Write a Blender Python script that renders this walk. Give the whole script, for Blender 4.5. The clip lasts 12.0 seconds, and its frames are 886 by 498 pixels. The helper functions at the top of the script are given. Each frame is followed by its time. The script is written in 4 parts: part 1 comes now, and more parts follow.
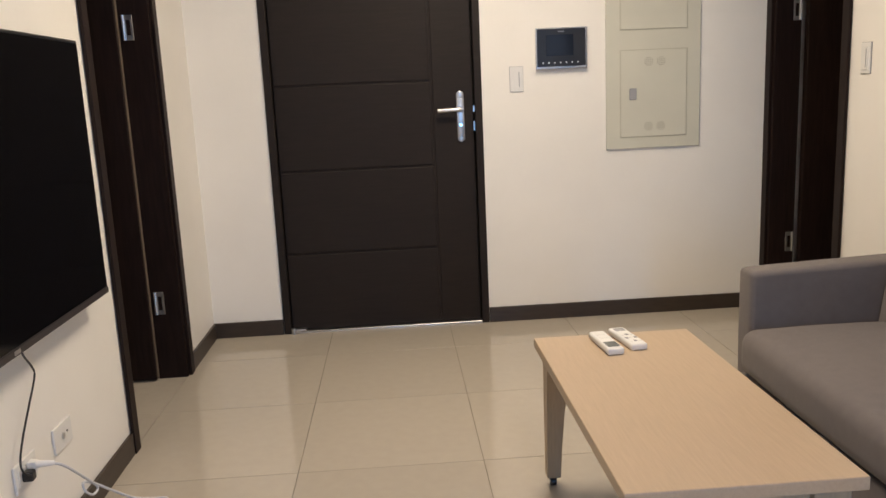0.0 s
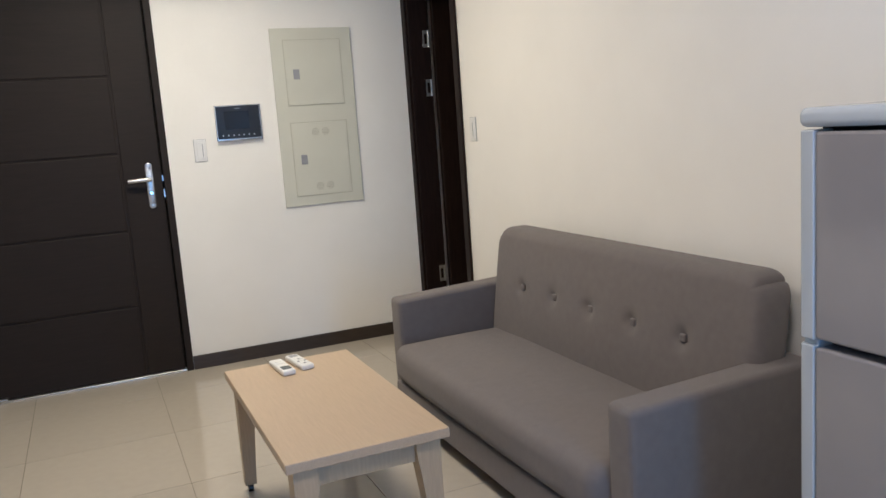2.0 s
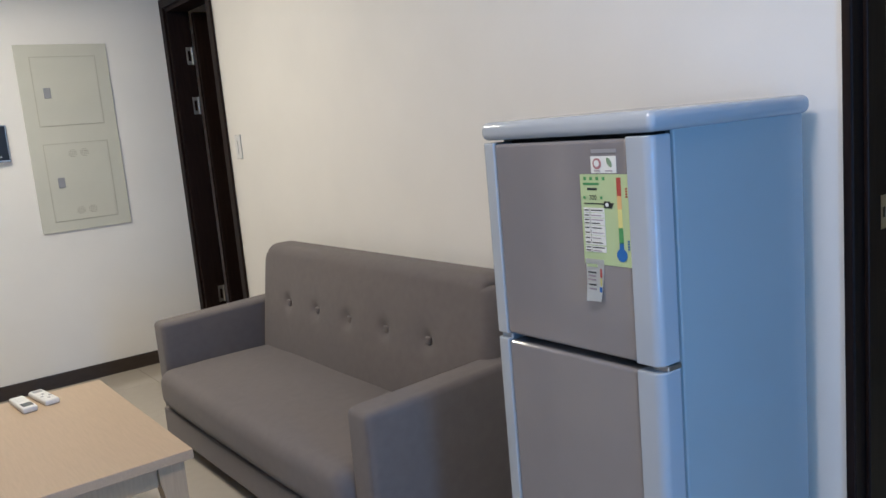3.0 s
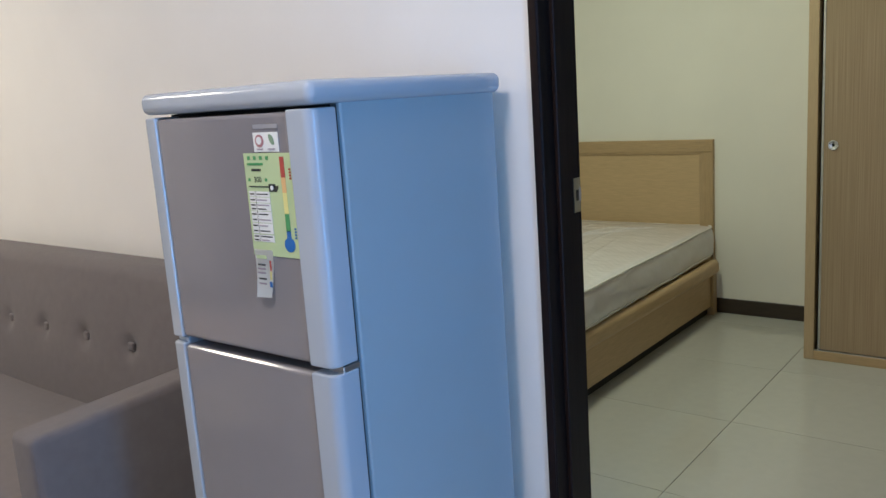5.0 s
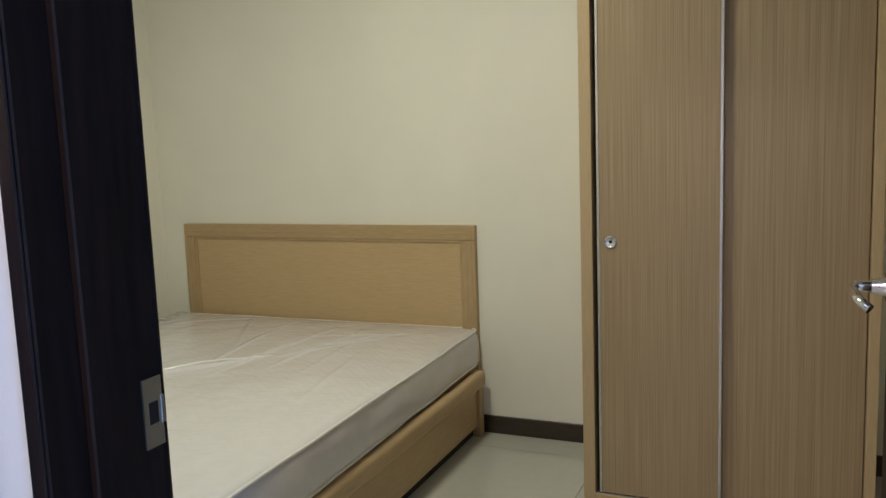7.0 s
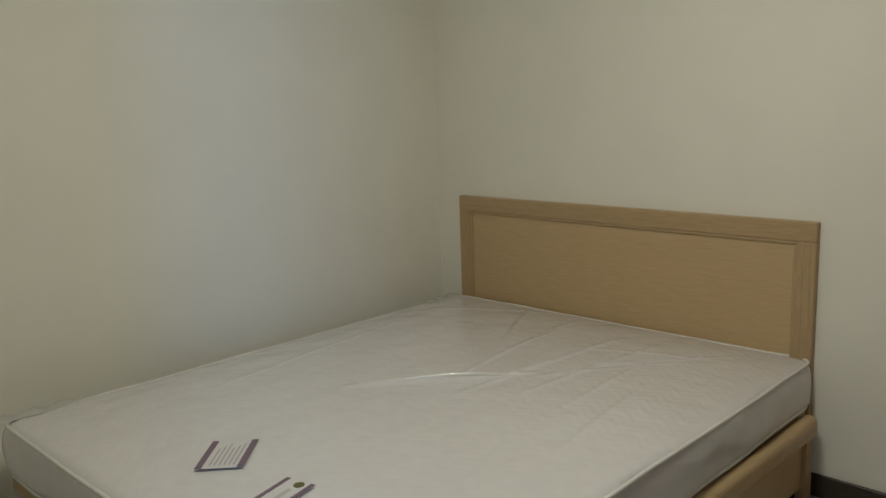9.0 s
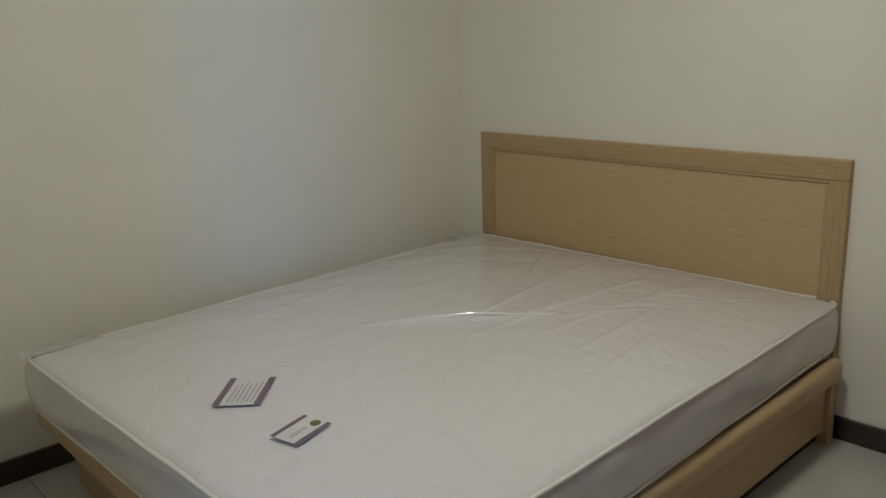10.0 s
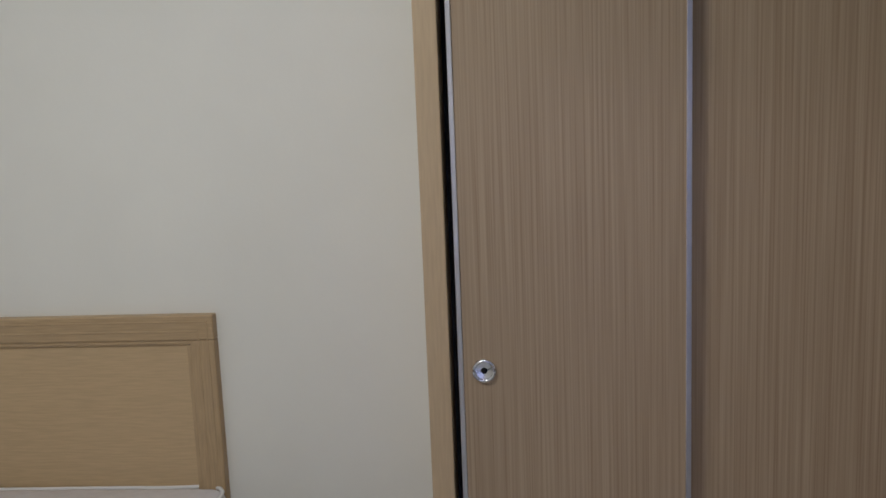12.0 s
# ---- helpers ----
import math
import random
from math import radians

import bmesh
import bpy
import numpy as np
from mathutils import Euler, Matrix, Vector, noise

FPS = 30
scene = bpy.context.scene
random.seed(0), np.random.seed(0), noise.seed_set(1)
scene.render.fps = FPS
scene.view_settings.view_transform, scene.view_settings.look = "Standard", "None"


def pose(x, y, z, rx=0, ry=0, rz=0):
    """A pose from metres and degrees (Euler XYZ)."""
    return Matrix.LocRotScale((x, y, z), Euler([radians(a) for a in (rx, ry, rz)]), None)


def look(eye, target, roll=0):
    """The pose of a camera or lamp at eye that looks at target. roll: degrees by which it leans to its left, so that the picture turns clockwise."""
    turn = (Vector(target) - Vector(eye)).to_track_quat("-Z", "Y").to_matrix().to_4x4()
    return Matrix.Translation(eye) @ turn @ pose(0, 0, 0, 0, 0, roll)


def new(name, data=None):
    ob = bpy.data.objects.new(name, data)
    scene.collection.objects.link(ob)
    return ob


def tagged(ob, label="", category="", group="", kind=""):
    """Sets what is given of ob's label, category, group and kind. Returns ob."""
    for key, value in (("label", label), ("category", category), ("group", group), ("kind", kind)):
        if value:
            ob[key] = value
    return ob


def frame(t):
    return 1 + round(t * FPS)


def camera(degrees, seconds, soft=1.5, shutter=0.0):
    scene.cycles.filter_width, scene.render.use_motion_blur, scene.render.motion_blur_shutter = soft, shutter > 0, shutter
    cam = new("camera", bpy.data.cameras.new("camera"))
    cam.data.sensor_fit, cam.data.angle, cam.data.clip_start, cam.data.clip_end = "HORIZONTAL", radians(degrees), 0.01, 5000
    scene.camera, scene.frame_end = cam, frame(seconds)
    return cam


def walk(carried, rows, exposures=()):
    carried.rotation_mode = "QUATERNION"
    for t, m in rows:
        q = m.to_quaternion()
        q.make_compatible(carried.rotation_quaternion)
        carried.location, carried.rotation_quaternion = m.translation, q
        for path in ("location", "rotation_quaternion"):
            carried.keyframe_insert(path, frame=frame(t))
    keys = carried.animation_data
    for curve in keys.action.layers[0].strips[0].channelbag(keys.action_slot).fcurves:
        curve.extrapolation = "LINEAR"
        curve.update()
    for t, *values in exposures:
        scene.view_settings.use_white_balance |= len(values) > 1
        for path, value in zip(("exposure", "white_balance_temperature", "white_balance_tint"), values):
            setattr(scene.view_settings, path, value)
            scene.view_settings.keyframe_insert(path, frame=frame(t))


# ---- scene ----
cam = camera(57.3, 12.0)
PATH = [
    (0, (0.228, -0.02, 1.186), (0.333, 1.94, 0.802), -2.6),
    (0.5, (0.243, -0.253, 1.223), (0.386, 1.716, 0.904), -2.2),
    (1, (0.212, -0.447, 1.26), (0.583, 1.487, 0.914), -2.3),
    (1.5, (0.198, -0.566, 1.287), (0.806, 1.309, 0.946), -2.9),
    (2, (0.235, -0.656, 1.291), (1.02, 1.157, 0.979), -4.1),
    (2.5, (0.329, -0.737, 1.283), (1.341, 0.964, 0.992), -5.0),
    (2.7, (0.357, -0.777, 1.288), (1.461, 0.865, 0.995), -5.3),
    (4.3, (0.52, -0.899, 1.217), (1.816, 0.572, 0.823), -4.1),
    (4.5, (0.54, -0.899, 1.22), (1.899, 0.512, 0.816), -4.0),
    (5, (0.671, -0.85, 1.228), (2.207, 0.375, 0.856), -3.9),
    (5.5, (0.866, -0.771, 1.251), (2.599, 0.187, 0.97), -2.7),
    (6, (1.119, -0.723, 1.251), (2.955, 0.033, 1.011), -2.2),
    (6.5, (1.365, -0.68, 1.273), (3.207, 0.071, 1.065), -2.6),
    (6.7, (1.455, -0.653, 1.26), (3.291, 0.104, 1.028), -2.4),
    (8.3, (2.133, -0.382, 1.321), (3.737, 0.777, 1.03), -1.3),
    (8.5, (2.165, -0.365, 1.326), (3.695, 0.888, 1.029), -2.0),
    (9, (2.213, -0.328, 1.318), (3.591, 1.078, 0.967), -2.0),
    (9.5, (2.225, -0.308, 1.307), (3.538, 1.133, 0.859), -1.7),
    (10, (2.253, -0.306, 1.31), (3.563, 1.121, 0.811), -2.1),
    (10.5, (2.352, -0.257, 1.319), (3.773, 1.068, 0.848), -1.9),
    (11, (2.57, -0.232, 1.3), (4.28, 0.742, 0.947), -2.8),
    (11.5, (2.765, -0.201, 1.304), (4.69, 0.261, 1.02), -1.5),
    (12, (2.9, -0.109, 1.332), (4.873, 0.066, 1.051), -2.3),
]
walk(cam, [(t, look(eye, target, roll)) for t, eye, target, roll in PATH],
     [(0, -0.10, 6800, 14), (1.0, -0.08, 6500, 12), (1.5, -0.02, 6250, 11), (2.5, -0.25, 5900, 9), (4.5, -0.10, 5850, 10), (5.5, 0.0, 5950, 13), (6.5, 0.20, 6050, 18),
      (8.3, -0.20, 6050, 21), (9.0, -0.29, 5950, 22), (9.5, -0.31, 5850, 22), (10.5, -0.35, 5700, 28), (11.5, -0.13, 5350, 32), (12, -0.08, 5300, 32)])






# ---- world, window light, lamps ----
world = bpy.data.worlds.new("world")
scene.world = world
world.use_nodes = True
sky = world.node_tree.nodes.new("ShaderNodeTexSky")
sky.sky_type, sky.sun_disc = "NISHITA", False
sky.sun_elevation, sky.sun_rotation = radians(35), radians(150)
world.node_tree.links.new(sky.outputs[0], world.node_tree.nodes["Background"].inputs[0])
world.node_tree.nodes["Background"].inputs[1].default_value = 0.1


def area(name, eye, target, sx, sy, watts, colour):
    data = bpy.data.lights.new(name, "AREA")
    data.shape, data.size, data.size_y = "RECTANGLE", sx, sy
    data.energy, data.color = watts, colour
    ob = new(name, data)
    ob.matrix_world = look(eye, target)
    return ob


area("living_ceiling_lamp", (0.62, 2.65, 2.47), (0.62, 2.651, 0), 0.55, 0.55, 43, (1.0, 0.875, 0.69))
area("bedroom_ceiling_lamp", (3.34, 0.60, 2.47), (3.34, 0.601, 0), 0.3, 0.3, 20, (0.99, 1.0, 0.72))
area("balcony_daylight", (1.0, -2.36, 1.05), (1.0, 0, 1.0), 0.46, 1.85, 36, (0.13, 0.45, 1.0))
area("living_window_end_lamp", (0.68, -0.05, 2.47), (0.68, -0.051, 0), 0.4, 0.4, 25, (1.0, 0.85, 0.75))



# ---- materials ----
def M(name, c, rough=0.5, metal=0.0, var=0.06, scale=6.0, stretch=(1, 1, 1), bump=0.0, bscale=150.0, c2=None,
      coat=0.0, spec=0.5, random_tint=0.0, sharp=0.0, rvar=0.05):
    m = bpy.data.materials.new(name)
    m.use_nodes = True
    nt = m.node_tree
    N, L = nt.nodes.new, nt.links.new
    b = nt.nodes["Principled BSDF"]
    tc, mp = N("ShaderNodeTexCoord"), N("ShaderNodeMapping")
    mp.inputs["Scale"].default_value = stretch
    L(tc.outputs["Object"], mp.inputs[0])
    n1, n2 = N("ShaderNodeTexNoise"), N("ShaderNodeTexNoise")
    n1.inputs["Scale"].default_value, n1.inputs["Detail"].default_value = scale, 5
    n2.inputs["Scale"].default_value, n2.inputs["Detail"].default_value = 1.3, 3
    L(mp.outputs[0], n1.inputs["Vector"])
    L(tc.outputs["Object"], n2.inputs["Vector"])
    lo = tuple(v * (1 - var) for v in c)
    hi = tuple(min(1, v * (1 + var)) for v in c) if c2 is None else c2
    ramp = N("ShaderNodeValToRGB")
    ramp.color_ramp.elements[0].position, ramp.color_ramp.elements[1].position = 0.28 + sharp, 0.72 - sharp
    ramp.color_ramp.elements[0].color, ramp.color_ramp.elements[1].color = (*lo, 1), (*hi, 1)
    L(n1.outputs["Fac"], ramp.inputs[0])
    hsv = N("ShaderNodeHueSaturation")
    L(ramp.outputs[0], hsv.inputs["Color"])
    rng = N("ShaderNodeMapRange")
    rng.inputs[3].default_value, rng.inputs[4].default_value = 1 - 0.5 * var, 1 + 0.5 * var
    L(n2.outputs["Fac"], rng.inputs[0])
    value = rng.outputs[0]
    if random_tint:
        info, add, sub = N("ShaderNodeObjectInfo"), N("ShaderNodeMath"), N("ShaderNodeMath")
        add.operation, sub.operation = "MULTIPLY_ADD", "SUBTRACT"
        L(info.outputs["Random"], add.inputs[0])
        add.inputs[1].default_value = random_tint
        L(value, add.inputs[2])
        L(add.outputs[0], sub.inputs[0])
        sub.inputs[1].default_value = random_tint / 2
        value = sub.outputs[0]
    L(value, hsv.inputs["Value"])
    L(hsv.outputs[0], b.inputs["Base Color"])
    rr = N("ShaderNodeMapRange")
    rr.inputs[3].default_value, rr.inputs[4].default_value = max(0.02, rough - rvar), min(1, rough + rvar)
    L(n2.outputs["Fac"], rr.inputs[0])
    L(rr.outputs[0], b.inputs["Roughness"])
    b.inputs["Metallic"].default_value = metal
    b.inputs["Coat Weight"].default_value = coat
    b.inputs["Coat Roughness"].default_value = 0.07
    b.inputs["Specular IOR Level"].default_value = spec
    if bump:
        n3, bp = N("ShaderNodeTexNoise"), N("ShaderNodeBump")
        n3.inputs["Scale"].default_value, n3.inputs["Detail"].default_value = bscale, 3
        L(mp.outputs[0], n3.inputs["Vector"])
        L(n3.outputs["Fac"], bp.inputs["Height"])
        bp.inputs["Strength"].default_value, bp.inputs["Distance"].default_value = bump, 0.002
        L(bp.outputs[0], b.inputs["Normal"])
    return m


wall_paint = M("wall_paint", (0.835, 0.805, 0.748), 0.55, var=0.025, scale=3, bump=0.12, bscale=90)
bedroom_paint = M("bedroom_paint", (0.830, 0.806, 0.712), 0.55, var=0.025, scale=3, bump=0.12, bscale=90)
ceiling_paint = M("ceiling_paint", (0.80, 0.79, 0.76), 0.8, var=0.02, scale=3)
tile_mat = M("polished_tile", (0.47, 0.42, 0.348), 0.10, var=0.022, scale=26, bump=0.02, bscale=14, random_tint=0.05, rvar=0.03)
tile_pale = M("polished_pale_tile", (0.47, 0.465, 0.42), 0.10, var=0.022, scale=26, bump=0.02, bscale=14, random_tint=0.05, rvar=0.03)
grout_mat = M("grout", (0.27, 0.235, 0.185), 0.85, var=0.15, scale=40)
dark_wood = M("dark_wood", (0.0150, 0.0080, 0.0062), 0.5, spec=0.15, var=0.35, scale=14, stretch=(6, 6, 0.5), bump=0.1, bscale=60)
base_mat = M("dark_baseboard", (0.040, 0.028, 0.020), 0.4, var=0.2, scale=12, stretch=(1, 1, 6))
entry_mat = M("entry_door_paint", (0.0165, 0.0112, 0.0088), 0.6, spec=0.25, var=0.14, scale=16, stretch=(0.6, 1, 7), bump=0.15, bscale=40)
chrome = M("chrome", (0.75, 0.75, 0.76), 0.16, 1.0, var=0.03)
satin = M("satin_steel", (0.62, 0.61, 0.60), 0.33, 1.0, var=0.05, scale=30)
white_plastic = M("white_plastic", (0.74, 0.73, 0.70), 0.35, var=0.02)
grey_plastic = M("grey_plastic", (0.30, 0.30, 0.31), 0.4, var=0.04)
black_plastic = M("black_plastic", (0.012, 0.012, 0.013), 0.3, var=0.1)
screen_mat = M("dark_screen", (0.003, 0.003, 0.004), 0.09, var=0.05, spec=0.4)
icom_screen = M("intercom_screen", (0.012, 0.016, 0.026), 0.10, var=0.2, scale=3)
panel_mat = M("cream_metal", (0.59, 0.578, 0.485), 0.42, var=0.03, scale=5)
seam_mat = M("seam", (0.47, 0.455, 0.36), 0.6)
vent_mat = M("vent_dark", (0.30, 0.28, 0.21), 0.7)
# Lighter than the dark wood: the slats' reflection is painted in.
louvre_lit = M("louvre_reflection", (0.085, 0.070, 0.056), 0.5, var=0.15)
oak_top = M("light_oak_top", (0.47, 0.35, 0.235), 0.36, var=0.05, scale=20, stretch=(9, 0.7, 9), bump=0.05, bscale=40)
oak_leg = M("light_oak_leg", (0.45, 0.335, 0.215), 0.42, var=0.07, scale=20, stretch=(9, 9, 0.7), bump=0.06, bscale=40)
bed_panel = M("bed_oak_panel", (0.54, 0.385, 0.205), 0.42, var=0.08, scale=26, stretch=(9, 0.6, 9), bump=0.06, bscale=40)
bed_wood_y = M("bed_oak_crosswise", (0.45, 0.315, 0.165), 0.42, var=0.11, scale=24, stretch=(9, 0.6, 9), bump=0.06, bscale=40)
bed_wood_x = M("bed_oak_lengthwise", (0.50, 0.35, 0.185), 0.42, var=0.11, scale=24, stretch=(0.6, 9, 9), bump=0.06, bscale=40)
bed_wood_z = M("bed_oak_upright", (0.45, 0.315, 0.165), 0.42, var=0.11, scale=24, stretch=(9, 9, 0.6), bump=0.06, bscale=40)
ward_side = M("wardrobe_oak", (0.47, 0.345, 0.20), 0.42, var=0.075, scale=24, stretch=(9, 9, 0.6), bump=0.06, bscale=40)
ward_door = M("wardrobe_striped_laminate", (0.300, 0.207, 0.118), 0.40, var=0.05, scale=26, stretch=(1, 10, 0.08),
              c2=(0.400, 0.300, 0.186), bump=0.08, bscale=30, sharp=0.04)
fabric = M("grey_velour", (0.163, 0.143, 0.135), 0.85, var=0.05, scale=34, bump=0.35, bscale=420, spec=0.2)
fabric.node_tree.nodes["Principled BSDF"].inputs["Sheen Weight"].default_value = 0.10
# Velour darkened to near black: the shade beneath the sofa put into colour.
fabric_shade = M("grey_velour_shade", (0.04, 0.038, 0.036), 0.9, var=0.1)
fridge_side = M("fridge_enamel", (0.355, 0.420, 0.450), 0.32, var=0.015, bump=0.03, bscale=260)
fridge_trim = M("fridge_pale_plastic", (0.41, 0.445, 0.48), 0.14, var=0.015)
fridge_door = M("fridge_silver", (0.27, 0.255, 0.26), 0.11, 0.15, var=0.02, scale=12)
# Black rubber; also colours the sheets that stand in for shade.
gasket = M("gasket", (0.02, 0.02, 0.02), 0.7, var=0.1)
green_card = M("green_card", (0.47, 0.58, 0.31), 0.5, var=0.03)
white_card = M("white_card", (0.75, 0.76, 0.72), 0.5, var=0.03)
ink = M("ink", (0.03, 0.035, 0.03), 0.6, var=0.1)
red_ink = M("red_ink", (0.42, 0.07, 0.05), 0.5, var=0.05)
orange_ink = M("orange_ink", (0.72, 0.44, 0.18), 0.5, var=0.05)
yellow_ink = M("yellow_ink", (0.72, 0.66, 0.24), 0.5, var=0.05)
blue_ink = M("blue_ink", (0.02, 0.13, 0.40), 0.4, var=0.05)
green_ink = M("green_ink", (0.08, 0.30, 0.10), 0.5, var=0.05)
pale_red = M("pale_red_ink", (0.42, 0.20, 0.20), 0.5, var=0.05)
pale_green = M("pale_green_ink", (0.22, 0.32, 0.20), 0.5, var=0.05)
faint_ink = M("faint_ink", (0.36, 0.31, 0.34), 0.5, var=0.08)
purple_ink = M("purple_ink", (0.17, 0.11, 0.155), 0.4, var=0.08)
mattress_mat = M("plastic_wrapped_ticking", (0.68, 0.655, 0.66), 0.36, var=0.03, scale=30, bump=0.30, bscale=55, coat=0.85)
piping_mat = M("mattress_piping", (0.73, 0.71, 0.68), 0.45, var=0.04, coat=0.4)
label_cloth = M("printed_label_cloth", (0.65, 0.63, 0.63), 0.4, var=0.03, coat=0.6)
wrap_gloss = M("taut_plastic_fold", (0.80, 0.79, 0.77), 0.12, var=0.02, coat=1.0, rvar=0.02)
wrap_mat = M("clear_plastic_wrap", (0.86, 0.85, 0.82), 0.25, var=0.03, coat=0.9, bump=0.3, bscale=60)
glass_mat = bpy.data.materials.new("window_glass")
glass_mat.use_nodes = True
_g = glass_mat.node_tree.nodes["Principled BSDF"]
_g.inputs["Transmission Weight"].default_value, _g.inputs["Roughness"].default_value = 1.0, 0.0


# ---- building helpers ----
def bx(x0, x1, y0, y1, z0, z1, bev=0.0, seg=2):
    bm = bmesh.new()
    bmesh.ops.create_cube(bm, size=1)
    for v in bm.verts:
        v.co = Vector((x0 + (v.co.x + 0.5) * (x1 - x0), y0 + (v.co.y + 0.5) * (y1 - y0), z0 + (v.co.z + 0.5) * (z1 - z0)))
    if bev:
        bmesh.ops.bevel(bm, geom=bm.edges[:], offset=bev, segments=seg, profile=0.5, affect="EDGES")
    return bm


def merge(*bms):
    out = bmesh.new()
    for b in bms:
        me = bpy.data.meshes.new("tmp")
        b.to_mesh(me)
        out.from_mesh(me)
        bpy.data.meshes.remove(me)
        b.free()
    return out


def moved(bm, m):
    bmesh.ops.transform(bm, matrix=m, verts=bm.verts)
    return bm


def cyl(p, q, r, n=16, r2=None, bev=0.0):
    p, q = Vector(p), Vector(q)
    bm = bmesh.new()
    bmesh.ops.create_cone(bm, cap_ends=True, segments=n, radius1=r, radius2=r if r2 is None else r2, depth=(q - p).length)
    if bev:
        rim = [e for e in bm.edges if len(e.link_faces) == 2 and any(len(f.verts) > 4 for f in e.link_faces)]
        bmesh.ops.bevel(bm, geom=rim, offset=bev, segments=2, profile=0.5, affect="EDGES")
    return moved(bm, Matrix.Translation((p + q) / 2) @ (q - p).to_track_quat("Z", "Y").to_matrix().to_4x4())


def tube(points, r, n=8, closed=False):
    pts = [Vector(p) for p in points]
    bm = bmesh.new()
    rings = []
    k = len(pts)
    for i, p in enumerate(pts):
        a = pts[(i - 1) % k] if (closed or i > 0) else p
        b = pts[(i + 1) % k] if (closed or i < k - 1) else p
        d = (b - a).normalized()
        side = d.cross(Vector((0, 0, 1)))
        side = side.normalized() if side.length > 0.05 else Vector((1, 0, 0))
        up = side.cross(d).normalized()
        rings.append([bm.verts.new(p + r * (math.cos(t) * side + math.sin(t) * up)) for t in [2 * math.pi * j / n for j in range(n)]])
    for i in range(k if closed else k - 1):
        a, b = rings[i], rings[(i + 1) % k]
        for j in range(n):
            bm.faces.new((a[j], a[(j + 1) % n], b[(j + 1) % n], b[j]))
    if not closed:
        bm.faces.new(rings[0][::-1])
        bm.faces.new(rings[-1])
    bmesh.ops.recalc_face_normals(bm, faces=bm.faces)
    return bm


def smooth_line(ctrl, n=12):
    """Catmull-Rom through the control points."""
    c = [Vector(p) for p in ctrl]
    c = [2 * c[0] - c[1]] + c + [2 * c[-1] - c[-2]]
    out = []
    for i in range(1, len(c) - 2):
        for j in range(n):
            t = j / n
            out.append(0.5 * (2 * c[i] + (c[i + 1] - c[i - 1]) * t + (2 * c[i - 1] - 5 * c[i] + 4 * c[i + 1] - c[i + 2]) * t * t
                              + (3 * c[i] - c[i - 1] - 3 * c[i + 1] + c[i + 2]) * t ** 3))
    return out + [c[-2]]


def rbox(lo, hi, r, n, shape=None):
    """A cushion: a box with round edges on a fine grid, its points then moved by shape()."""
    axes = []
    for a in range(3):
        l, h = lo[a], hi[a]
        ends = [0, 0.22 * r, 0.5 * r, 0.78 * r]
        mid = list(np.linspace(l + r, h - r, n[a] + 1))
        axes.append([l + e for e in ends] + mid + [h - e for e in ends[::-1]])
    bm, seen = bmesh.new(), {}

    def vert(i, j, k):
        if (i, j, k) not in seen:
            p = Vector((axes[0][i], axes[1][j], axes[2][k]))
            c = Vector([min(max(p[a], lo[a] + r), hi[a] - r) for a in range(3)])
            d = p - c
            big = max(abs(d.x), abs(d.y), abs(d.z))
            if d.length > 1e-9:
                p = c + d.normalized() * big
            seen[(i, j, k)] = bm.verts.new(shape(p) if shape else p)
        return seen[(i, j, k)]

    size = [len(a) - 1 for a in axes]
    for a in range(3):
        b, c = (a + 1) % 3, (a + 2) % 3
        for end in (0, size[a]):
            for u in range(size[b]):
                for v in range(size[c]):
                    quad = []
                    for du, dv in ((0, 0), (1, 0), (1, 1), (0, 1)):
                        idx = [0, 0, 0]
                        idx[a], idx[b], idx[c] = end, u + du, v + dv
                        quad.append(vert(*idx))
                    bm.faces.new(quad if end else quad[::-1])
    return bm


def part(name, bm, material, parent=None, label="", angle=0, local=False):
    me = bpy.data.meshes.new(name)
    bm.edges.ensure_lookup_table()
    bm.normal_update()
    crisp = []
    if not angle and len(bm.faces) <= 150:
        for i, e in enumerate(bm.edges):
            if len(e.link_faces) == 2:
                a, b = sorted(f.calc_area() for f in e.link_faces)
                if b > 4 * a and e.calc_face_angle(0) > radians(8):
                    crisp.append(i)
    bm.to_mesh(me)
    bm.free()
    me.polygons.foreach_set("use_smooth", [True] * len(me.polygons))
    me.set_sharp_from_angle(angle=radians(angle or (24 if len(me.polygons) <= 150 else 60)))
    for i in crisp:
        me.edges[i].use_edge_sharp = True
    me.materials.append(material)
    ob = new(name, me)
    if parent:
        ob.parent = parent
        if parent.type == "EMPTY" and not local:
            ob.matrix_parent_inverse = parent.matrix_basis.inverted()
    if label:
        tagged(ob, label)
    return ob


def thing(name, m, label, category, group="", kind=""):
    ob = new(name)
    ob.empty_display_size = 0.1
    ob.matrix_basis = m if isinstance(m, Matrix) else Matrix.Translation(m)
    return tagged(ob, label, category, group, kind)


def structure(name, bm, material, label, category):
    return tagged(part(name, bm, material), label, category, kind="structure")


# ---- the shell ----
WX, EX, BX, NY, SY, TOP = -0.735, 2.104, 4.823, 4.009, -2.40, 2.50
BN, BS, TH, TE = 2.35, -1.30, 0.12, 0.140

